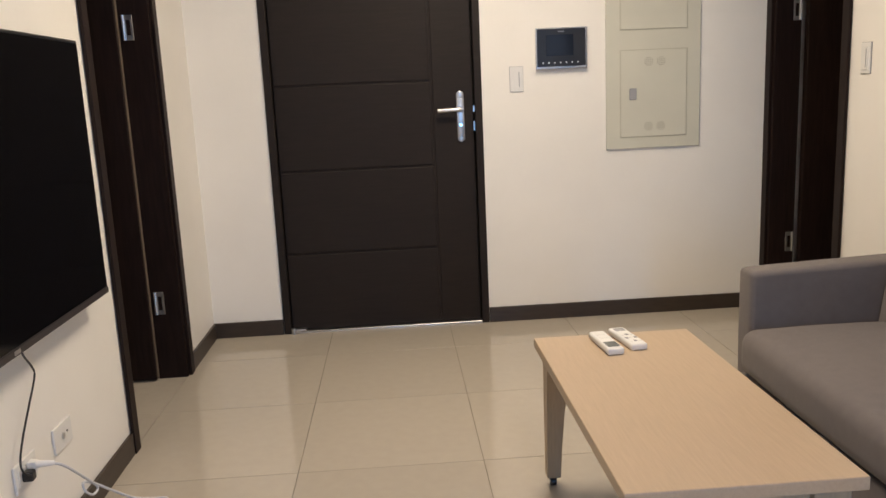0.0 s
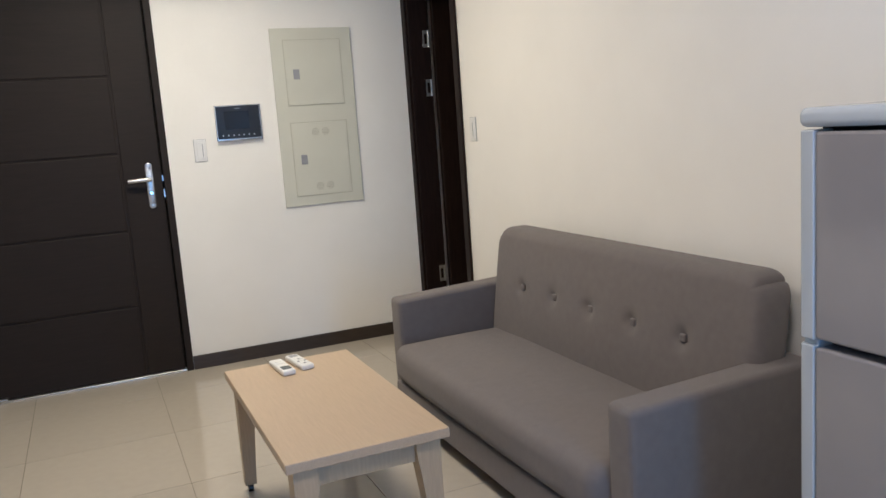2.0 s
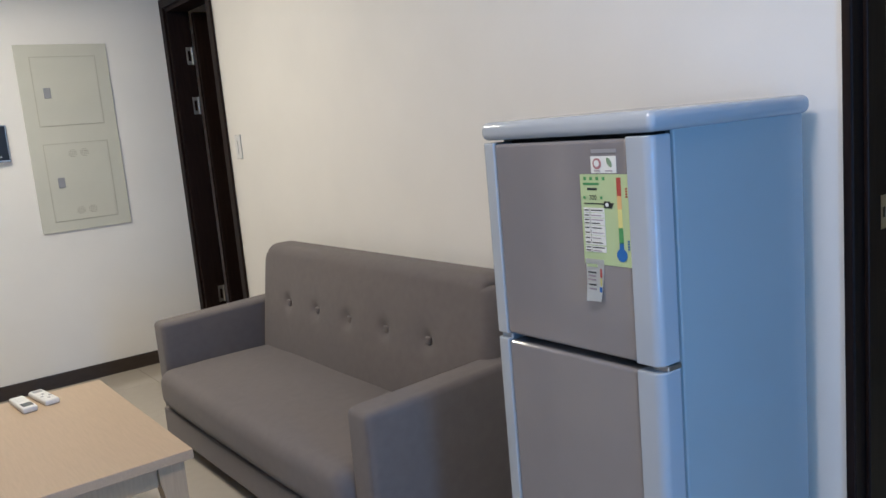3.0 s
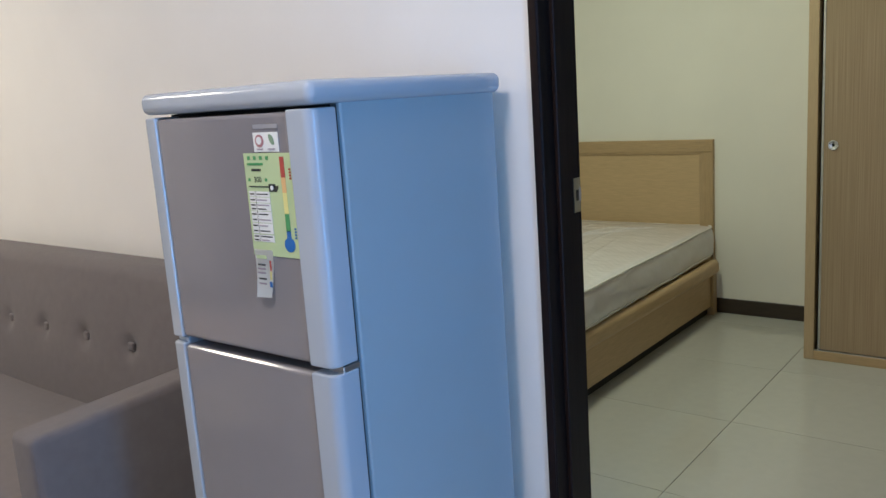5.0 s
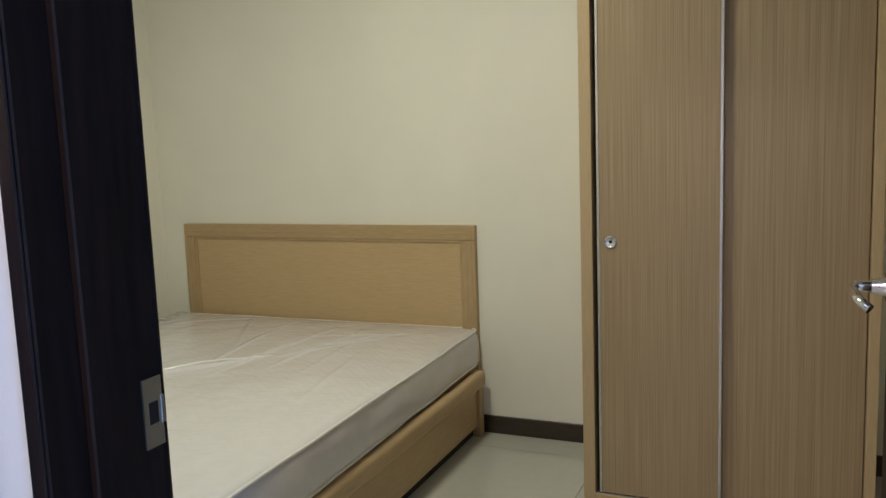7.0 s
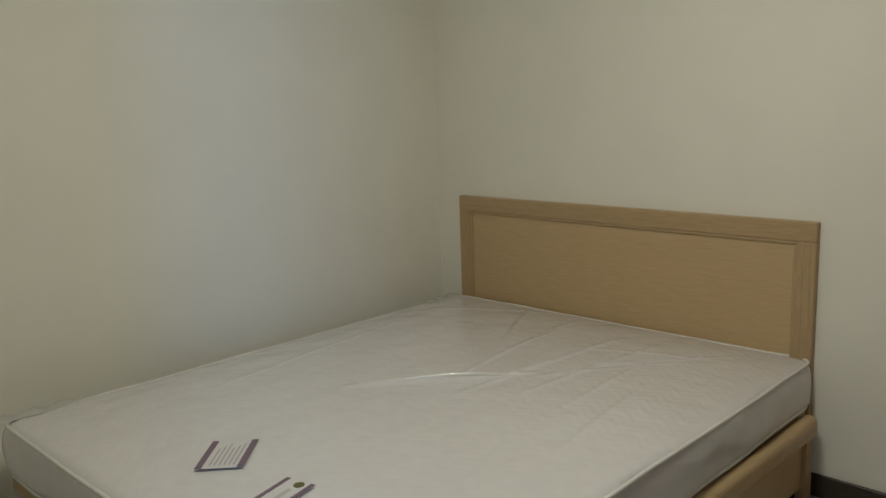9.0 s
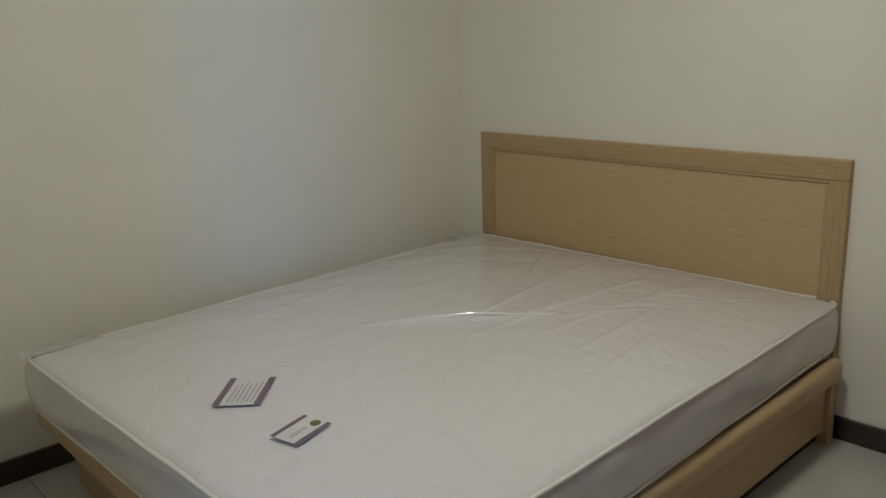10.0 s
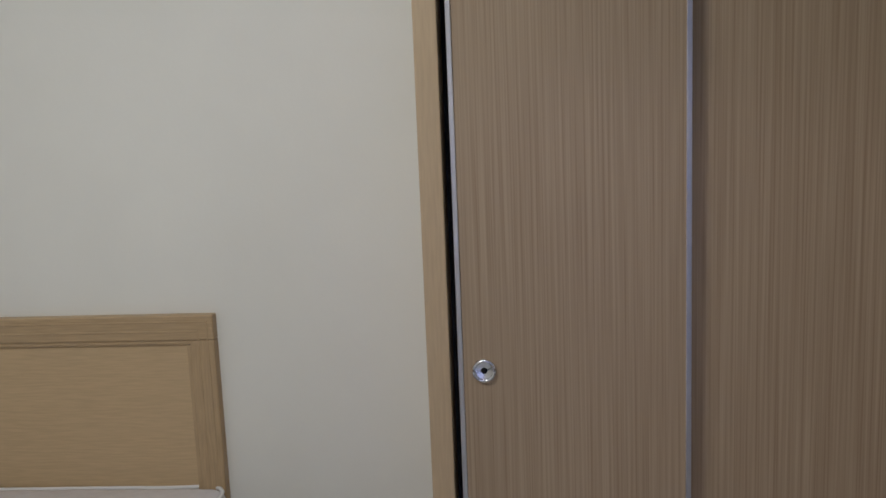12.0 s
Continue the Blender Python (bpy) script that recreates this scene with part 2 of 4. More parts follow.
structure("wall_north", merge(bx(WX - TH, -0.384, NY, NY + TH, 0, TOP), bx(-0.384, 0.668, NY, NY + TH, 2.12, TOP), bx(0.668, EX + TE, NY, NY + TH, 0, TOP)),
          wall_paint, "warm white painted wall with the entrance door", "wall")
structure("wall_west", merge(bx(WX - TH, WX, SY, 2.705, 0, TOP), bx(WX - TH, WX, 2.705, 3.465, 2.07, TOP), bx(WX - TH, WX, 3.465, NY, 0, TOP)),
          wall_paint, "warm white painted wall carrying the television", "wall")
structure("wall_east", merge(bx(EX, EX + TE, 0.030, 2.40, 0, TOP), bx(EX, EX + 0.12, 2.40, 3.31, 0, TOP), bx(EX, EX + 0.12, 3.31, 3.958, 2.06, TOP), bx(EX, EX + 0.12, 3.958, NY, 0, TOP),
                             bx(EX, EX + TE, -0.803, 0.030, 2.07, TOP), bx(EX, EX + TE, SY, -0.803, 0, TOP)),
          wall_paint, "warm white painted wall behind sofa and fridge", "wall")
structure("wall_south", merge(bx(WX - TH, 0.60, SY - TH, SY, 0, TOP), bx(0.60, 1.36, SY - TH, SY, 2.0, TOP), bx(0.60, 1.36, SY - TH, SY, 0, 0.1), bx(1.36, EX + TE, SY - TH, SY, 0, TOP)),
          wall_paint, "warm white painted wall with the balcony window", "wall")
structure("wall_bedroom_east", bx(BX, BX + TH, BS - TH, BN + TH, 0, TOP), bedroom_paint, "cream painted wall behind the headboard", "wall")
structure("wall_bedroom_north", bx(EX + TE, BX, BN, BN + TH, 0, TOP), bedroom_paint, "cream painted wall beside the bed", "wall")
structure("wall_bedroom_south", bx(EX + TE, BX, BS - TH, BS, 0, TOP), bedroom_paint, "cream painted bedroom wall", "wall")
structure("wall_side_room", merge(bx(-2.1, -2.0, 2.2, NY + TH, 0, TOP), bx(-2.0, WX - TH, 2.2, 2.3, 0, TOP), bx(-2.0, WX - TH, NY, NY + TH, 0, TOP)),
          wall_paint, "plain walls of the side room", "wall")
structure("wall_bathroom", merge(bx(3.6, 3.7, BN + TH, NY + TH, 0, TOP), bx(EX + TE, 3.6, NY, NY + TH, 0, TOP)), wall_paint, "plain walls of the bathroom", "wall")
structure("ceiling", bx(-2.1, BX + TH, SY - TH, NY + TH, TOP, TOP + 0.1), ceiling_paint, "flat white painted ceiling", "ceiling")
# Unseen slab added to cast the shadow band above the entrance door.
structure("ceiling_shadow_slab", bx(WX, EX, 3.32, NY, 2.29, TOP), ceiling_paint, "unseen white slab added to shade the top of the entrance wall", "ceiling")

BH, BT = 0.078, 0.012


def baseboard(*pieces):
    for p in pieces:
        structure("baseboard", bx(*p, 0, BH, 0.002, 1), base_mat, "dark brown glossy baseboard along the wall", "baseboard")


baseboard((WX, -0.386, NY - BT, NY), (0.670, EX, NY - BT, NY), (WX, WX + BT, SY, 2.657), (WX, WX + BT, 3.512, NY - BT), (EX - BT, EX, 0.034, 3.262),
          (EX - BT, EX, SY, -0.862), (BX - BT, BX, BS, BN), (EX + TE, BX - BT, BN - BT, BN), (EX + TE, EX + TE + BT, 0.034, BN - BT), (EX + TE, BX - BT, BS, BS + BT))


# ---- door frames and doors ----
def door_frame(name, x0, x1, y0, y1, top, label, w=0.046, over0=None, over1=None, jt=0.028, proud=0.016, lap=0.006):
    """A dark lining through an opening in a wall across x, with casings on both faces. over0, over1: how far the casing laps each side."""
    over0, over1 = w if over0 is None else over0, w if over1 is None else over1
    th = thing(name, (x0, y0, 0), label, "door frame", kind="structure")
    e = 0.003
    part("jamb", bx(x0 - e, x1 + e, y0, y0 + jt, 0, top - 0.028, 0.002, 1), dark_wood, th)
    part("jamb", bx(x0 - e, x1 + e, y1 - jt, y1, 0, top - 0.028, 0.002, 1), dark_wood, th)
    part("head", bx(x0 - e, x1 + e, y0, y1, top - 0.028, top, 0.002, 1), dark_wood, th)
    for xa, xb in ((x0 - proud, x0 - e), (x1 + e, x1 + max(proud, 0.012))):
        part("casing", bx(xa, xb, y0 - over0, y0 + lap, 0, top - 0.006, 0.002), dark_wood, th)
        part("casing", bx(xa, xb, y1 - lap, y1 + over1, 0, top - 0.006, 0.002), dark_wood, th)
        part("casing", bx(xa, xb, y0 - over0, y1 + over1, top - 0.006, top + w, 0.002), dark_wood, th)
    return th


def hinge(th, x, y, z, sx):
    """A butt hinge on a jamb face that looks along -y."""
    part("hinge", merge(bx(x - 0.017, x + 0.017, y - 0.0025, y, z - 0.05, z + 0.05, 0.001, 1),
                        cyl((x + sx * 0.019, y - 0.004, z - 0.05), (x + sx * 0.019, y - 0.004, z + 0.05), 0.006, 10)), satin, th, "satin steel hinge")
    part("hinge_recess", bx(x - 0.008, x + 0.008, y - 0.004, y - 0.0022, z - 0.03, z + 0.03), dark_wood, th)


f1 = door_frame("door_frame_1", WX - TH, WX, 2.705, 3.465, 2.07, "dark wood door frame of the side room")
for z in (0.34, 1.49, 1.76):
    hinge(f1, -0.816, 3.437, z, -1)
d1 = tagged(part("door_1", bx(-1.584, -0.856, 3.395, 3.433, 0.01, 2.035, 0.002, 1), dark_wood), "dark brown wooden side room door standing open", "door", kind="structure")
# Thin strip on the hinge edge, paler than the leaf.
part("edge_band", bx(-0.856, -0.8535, 3.412, 3.431, 0.012, 2.033), M("pale_brown_strip", (0.17, 0.13, 0.09), 0.6), d1, "pale brown strip along the hinge edge")
f2 = door_frame("door_frame_2", EX, EX + 0.12, 3.31, 3.958, 2.06, "dark wood door frame of the bathroom in the corner", over1=0.048)
for z in (0.352, 1.492, 1.78):
    hinge(f2, 2.203, 3.930, z, 1)
d2 = tagged(part("door_2", bx(2.243, 2.84, 3.888, 3.926, 0.01, 2.025, 0.002, 1), dark_wood), "dark brown bathroom door standing open with louvre slots", "door", kind="structure")
# Slats take a lighter colour in place of reflected light.
for i in range(6):
    part("louvre_slat", bx(2.405, 2.64, 3.876, 3.888, 0.338 + 0.028 * i, 0.346 + 0.028 * i, 0.002, 1), louvre_lit, d2, "louvre slat coloured lighter for the reflection on it")
f3 = door_frame("door_frame_3", EX, EX + TE, -0.803, 0.030, 2.07, "dark wood frame of the bedroom doorway", over1=0.003, jt=0.017, proud=0.007, lap=0.0155)
JY = 0.0112
part("door_stop", bx(2.145, 2.200, 0.002, 0.0128, 0, 2.041, 0.002, 1), dark_wood, f3)
part("strike_plate", merge(bx(2.220, 2.247, JY, JY + 0.002, 0.957, 0.982), bx(2.220, 2.227, JY, JY + 0.002, 0.982, 1.006), bx(2.241, 2.247, JY, JY + 0.002, 0.982, 1.006),
                           bx(2.220, 2.247, JY, JY + 0.002, 1.006, 1.032), bx(2.245, 2.249, JY - 0.001, JY + 0.001, 0.980, 1.010)), satin, f3, "satin steel strike plate")
part("strike_hole", bx(2.227, 2.241, JY + 0.0005, JY + 0.0016, 0.982, 1.006), black_plastic, f3)

leaf_pose = pose(2.280, -0.770, 0, 0, 0, 1.6)
d3 = thing("door_3", leaf_pose, "dark wooden bedroom door standing wide open", "door", kind="structure")
part("leaf", bx(0, 0.79, -0.038, 0, 0.01, 2.035, 0.002, 1), dark_wood, d3, local=True)
part("groove_panel", bx(0.10, 0.60, 0.0, 0.003, 0.12, 1.93, 0.002, 1), dark_wood, d3, local=True)
lv = part("lever_handle", merge(cyl((0.735, 0.0, 1.018), (0.735, 0.010, 1.018), 0.027, 24, bev=0.003), cyl((0.735, 0.010, 1.018), (0.735, 0.030, 1.018), 0.015, 16, 0.011),
                                cyl((0.735, 0.028, 1.018), (0.735, 0.056, 1.018), 0.009, 14, bev=0.002),
                                tube(smooth_line([(0.740, 0.052, 1.018), (0.71, 0.060, 1.018), (0.675, 0.060, 1.017), (0.632, 0.056, 1.013), (0.620, 0.044, 1.004)], 6), 0.0075, 10)),
          chrome, d3, "chrome lever handle on a round rose", local=True)

# entrance door
ed = thing("door_4", (-0.384, NY, 0), "dark brown panelled entrance door, closed", "door", kind="structure")
fy0, fy1 = NY - 0.012, NY + 0.08
part("frame_post", bx(-0.384, -0.348, fy0, fy1, 0, 2.12, 0.003), entry_mat, ed)
part("frame_post", bx(0.632, 0.668, fy0, fy1, 0, 2.12, 0.003), entry_mat, ed)
part("frame_head", bx(-0.348, 0.632, fy0, fy1, 2.085, 2.12, 0.003), entry_mat, ed)
ly = NY + 0.016
part("leaf", bx(-0.343, 0.624, ly + 0.006, ly + 0.05, 0.012, 2.08), entry_mat, ed)
zs = [0.012, 0.405, 0.82, 1.234, 1.642, 2.08]
for a, b in zip(zs, zs[1:]):
    part("panel", bx(-0.343, 0.416, ly, ly + 0.007, a + (0.005 if a > 0.1 else 0), b - 0.005, 0.004), entry_mat, ed)
part("lock_stile", bx(0.428, 0.624, ly, ly + 0.007, 0.012, 2.08, 0.004), entry_mat, ed)
part("threshold", bx(-0.348, 0.632, NY - 0.004, NY + 0.05, 0, 0.010, 0.002, 1), satin, ed, "bright metal threshold strip")
# Unseen black sheet added behind the leaf to keep its gaps dark.
part("dark_backing", bx(-0.384, 0.668, NY + 0.07, NY + TH, 0, 2.12), gasket, ed)
eh = part("handle_plate", merge(bx(0.542, 0.580, ly - 0.009, ly, 0.95, 1.16, 0.004), cyl((0.561, ly, 1.16), (0.561, ly - 0.009, 1.16), 0.019, 24, bev=0.003),
                                cyl((0.561, ly, 0.95), (0.561, ly - 0.009, 0.95), 0.019, 24, bev=0.003)), satin, ed, "brushed steel handle plate")
part("lever", merge(cyl((0.561, ly - 0.008, 1.090), (0.561, ly - 0.045, 1.090), 0.011, 16), tube(smooth_line([(0.566, ly - 0.047, 1.090), (0.54, ly - 0.052, 1.090), (0.49, ly - 0.050, 1.089), (0.447, ly - 0.046, 1.087)], 6), 0.011, 12)), satin, eh)
part("keyhole", cyl((0.561, ly - 0.009, 1.015), (0.561, ly - 0.013, 1.015), 0.008, 16), chrome, eh)
for z0, z1 in ((0.985, 1.03), (1.075, 1.105)):
    part("latch", bx(0.6245, 0.6315, ly - 0.003, ly + 0.02, z0, z1), satin, ed)
part("bottom_hinge", merge(cyl((-0.335, NY - 0.012, 0.0), (-0.335, NY - 0.012, 0.03), 0.012, 14), bx(-0.335, -0.27, NY - 0.016, NY + 0.015, 0.012, 0.024, 0.003)), satin, ed, "small floor pivot hinge")

# balcony window in the wall behind the camera
wn = thing("window_1", (0.60, SY, 0.1), "aluminium balcony window with two clear panes", "window", kind="structure")
for x0, x1, z0, z1 in ((0.60, 0.64, 0.1, 2.0), (1.32, 1.36, 0.1, 2.0), (0.64, 1.32, 0.1, 0.15), (0.64, 1.32, 1.95, 2.0), (0.96, 1.00, 0.15, 1.95)):
    part("window_frame", bx(x0, x1, SY - 0.09, SY - 0.04, z0, z1, 0.003), satin, wn)
for x0, x1 in ((0.64, 0.96), (1.00, 1.32)):
    part("pane", bx(x0, x1, SY - 0.068, SY - 0.062, 0.15, 1.95), glass_mat, wn).visible_shadow = False
structure("ground", bx(-60, 60, -120, SY - TH - 0.01, -9.2, -9.0), grout_mat, "grey street level far below the balcony", "ground")


# ---- living room: wall fittings ----
def wall_switch(m, label):
    th = thing("light_switch", m, label, "light switch")
    # Grey sheet stands in for the dark gap round the plate.
    part("gap_shade", bx(-0.0335, 0.0335, -0.003, 0, -0.0615, 0.0615), grey_plastic, th, local=True)
    part("plate", bx(-0.032, 0.032, -0.008, -0.0025, -0.06, 0.06, 0.003), white_plastic, th, local=True)
    part("rocker", bx(-0.019, 0.019, -0.012, -0.007, -0.046, 0.046, 0.002), white_plastic, th, local=True)
    part("marker", bx(0.010, 0.014, -0.0128, -0.0115, -0.036, 0.036), grey_plastic, th, "grey indicator line", local=True)


wall_switch(pose(0.841, NY, 1.222), "white rocker light switch beside the entrance door")
wall_switch(pose(EX, 3.150, 1.236, 0, 0, -90), "white rocker light switch beside the bathroom door")

ic = thing("intercom", (1.06, NY, 1.36), "black video intercom screen in a silver frame on the wall", "intercom")
part("back_box", bx(0.940, 1.182, NY - 0.018, NY, 1.268, 1.454, 0.004), white_plastic, ic)
part("frame", bx(0.934, 1.188, NY - 0.026, NY - 0.016, 1.262, 1.459, 0.004), chrome, ic, "silver rim")
part("face", bx(0.942, 1.180, NY - 0.029, NY - 0.024, 1.275, 1.453, 0.003), black_plastic, ic)
part("display", bx(0.985, 1.120, NY - 0.0305, NY - 0.0285, 1.325, 1.425, 0.001, 1), icom_screen, ic, "dark blue display, switched off")
part("badge", bx(1.045, 1.075, NY - 0.0305, NY - 0.0285, 1.437, 1.442), grey_plastic, ic)
for i in range(7):
    part("button", cyl((0.970 + 0.0285 * i, NY - 0.028, 1.293), (0.970 + 0.0285 * i, NY - 0.031, 1.293), 0.0038, 10), white_plastic, ic)

pn = thing("electrical_panel", (1.52, NY, 0.857), "cream metal electrical cabinet with two hatches set in the wall", "electrical panel")
part("frame", bx(1.284, 1.757, NY - 0.012, NY + 0.002, 0.857, 1.868, 0.003), panel_mat, pn)
for z0, z1, lz in ((1.435, 1.800, 1.610), (0.915, 1.335, 1.125)):
    part("hatch_seam", bx(1.352, 1.690, NY - 0.0135, NY - 0.011, z0 - 0.004, z1 + 0.004), seam_mat, pn)
    hd = part("hatch", bx(1.356, 1.686, NY - 0.017, NY - 0.012, z0, z1, 0.0025), panel_mat, pn)
    lk = part("lock", bx(1.398, 1.434, NY - 0.022, NY - 0.016, lz - 0.028, lz + 0.028, 0.003), grey_plastic, hd, "small grey latch lock")
    if z0 < 1:
        for vz in (z1 - 0.055, z0 + 0.050):
            for k in range(2):
                cx = 1.495 + 0.062 * k
                dots = [(cx + 0.009 * i, vz + 0.009 * j) for i in range(-2, 3) for j in range(-2, 3) if abs(i) + abs(j) < 4]
                part("vent_holes", merge(*[cyl((x, NY - 0.0165, z), (x, NY - 0.0176, z), 0.0028, 6) for x, z in dots]), vent_mat, hd)


def wall_socket(y, z, label):
    th = thing("wall_socket", (WX, y, z), label, "wall socket")
    part("plate", bx(WX, WX + 0.008, y - 0.058, y + 0.058, z - 0.036, z + 0.036, 0.003), white_plastic, th)
    return th


s1 = wall_socket(2.142, 0.300, "white wall plate with an aerial socket")
part("socket", cyl((WX + 0.007, 2.135, 0.300), (WX + 0.013, 2.135, 0.300), 0.008, 16), satin, s1)
part("socket", cyl((WX + 0.007, 2.165, 0.303), (WX + 0.010, 2.165, 0.303), 0.003, 10), black_plastic, s1)
s2 = wall_socket(1.912, 0.303, "white double wall socket with two plugs in it")
part("outlet", bx(WX + 0.007, WX + 0.010, 1.866, 1.906, 0.281, 0.325, 0.002), white_plastic, s2)
part("outlet", bx(WX + 0.007, WX + 0.010, 1.918, 1.958, 0.281, 0.325, 0.002), white_plastic, s2)
bc = thing("power_cable", (WX + 0.04, 1.89, 0.30), "black television power cable hanging to the socket", "cable")
part("plug", bx(WX + 0.010, WX + 0.036, 1.878, 1.904, 0.290, 0.316, 0.005), black_plastic, bc)
part("cord", tube(smooth_line([(WX + 0.035, 1.925, 0.630), (WX + 0.025, 1.945, 0.595), (WX + 0.023, 1.984, 0.552), (WX + 0.023, 1.992, 0.523), (WX + 0.023, 1.940, 0.463), (WX + 0.023, 1.893, 0.410),
                               (WX + 0.023, 1.860, 0.360), (WX + 0.026, 1.858, 0.328), (WX + 0.034, 1.882, 0.306)], 8), 0.0027), black_plastic, bc)
wc = thing("power_cable", (WX + 0.05, 2.0, 0.0), "white power cable looping from the socket to the floor", "cable")
part("plug", merge(bx(WX + 0.010, WX + 0.034, 1.906, 1.930, 0.305, 0.330, 0.005), cyl((WX + 0.030, 1.915, 0.320), (WX + 0.068, 1.935, 0.312), 0.010, 12, 0.006)), white_plastic, wc)
part("cord", tube(smooth_line([(WX + 0.062, 1.932, 0.313), (WX + 0.080, 1.958, 0.292), (WX + 0.085, 2.054, 0.211), (WX + 0.085, 2.130, 0.145), (WX + 0.080, 2.105, 0.135), (WX + 0.075, 2.070, 0.165),
                               (WX + 0.070, 2.078, 0.185), (WX + 0.080, 2.118, 0.163), (WX + 0.105, 2.179, 0.107), (WX + 0.135, 2.255, 0.042), (WX + 0.165, 2.310, 0.008), (WX + 0.22, 2.30, 0.005),
                               (WX + 0.24, 2.15, 0.005), (WX + 0.18, 1.90, 0.005), (WX + 0.10, 1.60, 0.005)], 8), 0.0036), M("cable_grey", (0.56, 0.57, 0.60), 0.4), wc)

tv = thing("television", (WX, 1.83, 0.627), "large black flat television mounted on the wall, switched off", "television")
tx = WX + 0.066
part("back_cover", bx(WX + 0.012, tx - 0.012, 1.25, 2.415, 0.66, 1.34, 0.012), black_plastic, tv)
part("bezel", bx(tx - 0.016, tx, 1.212, 2.448, 0.627, 1.373, 0.004), black_plastic, tv)
part("screen", bx(tx - 0.001, tx + 0.0015, 1.224, 2.438, 0.648, 1.364), screen_mat, tv, "glossy black screen")
part("chin", bx(tx - 0.012, tx + 0.003, 1.213, 2.447, 0.627, 0.647, 0.003), M("tv_chin", (0.035, 0.03, 0.03), 0.3), tv)
part("badge", bx(tx + 0.003, tx + 0.0042, 1.815, 1.845, 0.632, 0.642), satin, tv)
part("bracket", bx(WX, WX + 0.014, 1.65, 2.0, 0.85, 1.15), gasket, tv)

# ---- coffee table ----
TX0, TX1, TY0, TY1, TZ = 0.608, 1.070, 1.316, 2.272, 0.453
ct = thing("coffee_table", (0.85, 1.82, 0), "light oak coffee table on tapered legs with castors", "coffee table")
part("tabletop", bx(TX0, TX1, TY0, TY1, TZ - 0.028, TZ, 0.0025), oak_top, ct)


def table_leg(cx, cy, sx, sy):
    """Square at the top with a flare, tapering on its inner faces."""
    bm = bmesh.new()
    rows = []
    for z, w in ((0.032, 0.040), (0.12, 0.044), (0.24, 0.052), (0.33, 0.062), (0.375, 0.070), (0.427, 0.072)):
        rows.append([bm.verts.new((cx + sx * dx * w, cy + sy * dy * w, z)) for dx, dy in ((0, 0), (1, 0), (1, 1), (0, 1))])
    for a, b in zip(rows, rows[1:]):
        for j in range(4):
            bm.faces.new((a[j], a[(j + 1) % 4], b[(j + 1) % 4], b[j]))
    bm.faces.new(rows[0][::-1])
    bm.faces.new(rows[-1])
    bmesh.ops.recalc_face_normals(bm, faces=bm.faces)
    lg = part("leg", bm, oak_leg, ct, angle=30)
    x, y = cx + sx * 0.02, cy + sy * 0.02
    part("castor", merge(cyl((x - 0.009, y, 0.014), (x + 0.009, y, 0.014), 0.0138, 16, bev=0.002), bx(x - 0.011, x + 0.011, y - 0.007, y + 0.007, 0.02, 0.034, 0.002)), black_plastic, lg, "small black castor")


for cx, sx in ((TX0 + 0.022, 1), (TX1 - 0.022, -1)):
    for cy, sy in ((TY0 + 0.022, 1), (TY1 - 0.022, -1)):
        table_leg(cx, cy, sx, sy)
for y in (TY0 + 0.038, TY1 - 0.058):
    part("apron", bx(TX0 + 0.093, TX1 - 0.093, y, y + 0.02, TZ - 0.092, TZ - 0.0285, 0.002, 1), oak_leg, ct)
for x in (TX0 + 0.038, TX1 - 0.058):
    part("apron", bx(x, x + 0.02, TY0 + 0.093, TY1 - 0.093, TZ - 0.092, TZ - 0.0285, 0.002, 1), oak_leg, ct)


def remote(x, y, turn, label, lcd):
    th = thing("remote_control", pose(x, y, TZ, 0, 0, turn), label, "remote control", "remotes on the coffee table")
    part("body", rbox((-0.024, -0.085, 0.0), (0.024, 0.085, 0.02), 0.007, (2, 4, 1)), white_plastic, th, local=True)
    if lcd:
        part("display", bx(-0.017, 0.017, -0.068, -0.025, 0.0195, 0.0212, 0.0005, 1), M("lcd", (0.10, 0.11, 0.11), 0.2), th, "grey display", local=True)
        for i in range(2):
            part("button", bx(-0.012, 0.012, 0.01 + 0.03 * i, 0.024 + 0.03 * i, 0.0195, 0.0215, 0.001, 1), white_plastic, th, local=True)
    else:
        part("display", bx(-0.015, 0.015, 0.045, 0.070, 0.0195, 0.0212, 0.0005, 1), grey_plastic, th, "grey display", local=True)
        for i in range(3):
            for j in range(3):
                part("button", bx(-0.017 + 0.013 * i, -0.008 + 0.013 * i, -0.06 + 0.03 * j, -0.048 + 0.03 * j, 0.0195, 0.0215, 0.001, 1), grey_plastic if (i + j) % 2 else white_plastic, th, local=True)


remote(0.795, 2.156, 5.0, "white air conditioner remote with a grey display", True)
remote(0.864, 2.182, 8.0, "white remote control with small buttons", False)

# ---- sofa ----
so = thing("sofa", (1.75, 1.87, 0), "grey velour two-seat sofa with a buttoned back", "sofa")
SX0, SY0, SY1 = 1.416, 0.957, 2.712


def arm(y0, y1):
    def shape(p):
        k = (p.x - SX0) / 0.62
        if p.z > 0.3:
            p.z += 0.022 * k
        return p
    a = part("armrest", rbox((SX0, y0, 0.055), (2.06, y1, 0.531), 0.021, (6, 2, 4), shape), fabric, so)
    for y in (y0 + 0.008, y1 - 0.008):
        part("seam", tube([(SX0 + 0.006, y, 0.085), (SX0 + 0.005, y, 0.3), (SX0 + 0.006, y, 0.505)], 0.0022, 6), fabric, a)


arm(SY0, SY0 + 0.112)
arm(SY1 - 0.110, SY1)
part("base", bx(SX0 - 0.036, 2.05, SY0 + 0.105, SY1 - 0.105, 0.066, 0.178, 0.008), fabric, so)
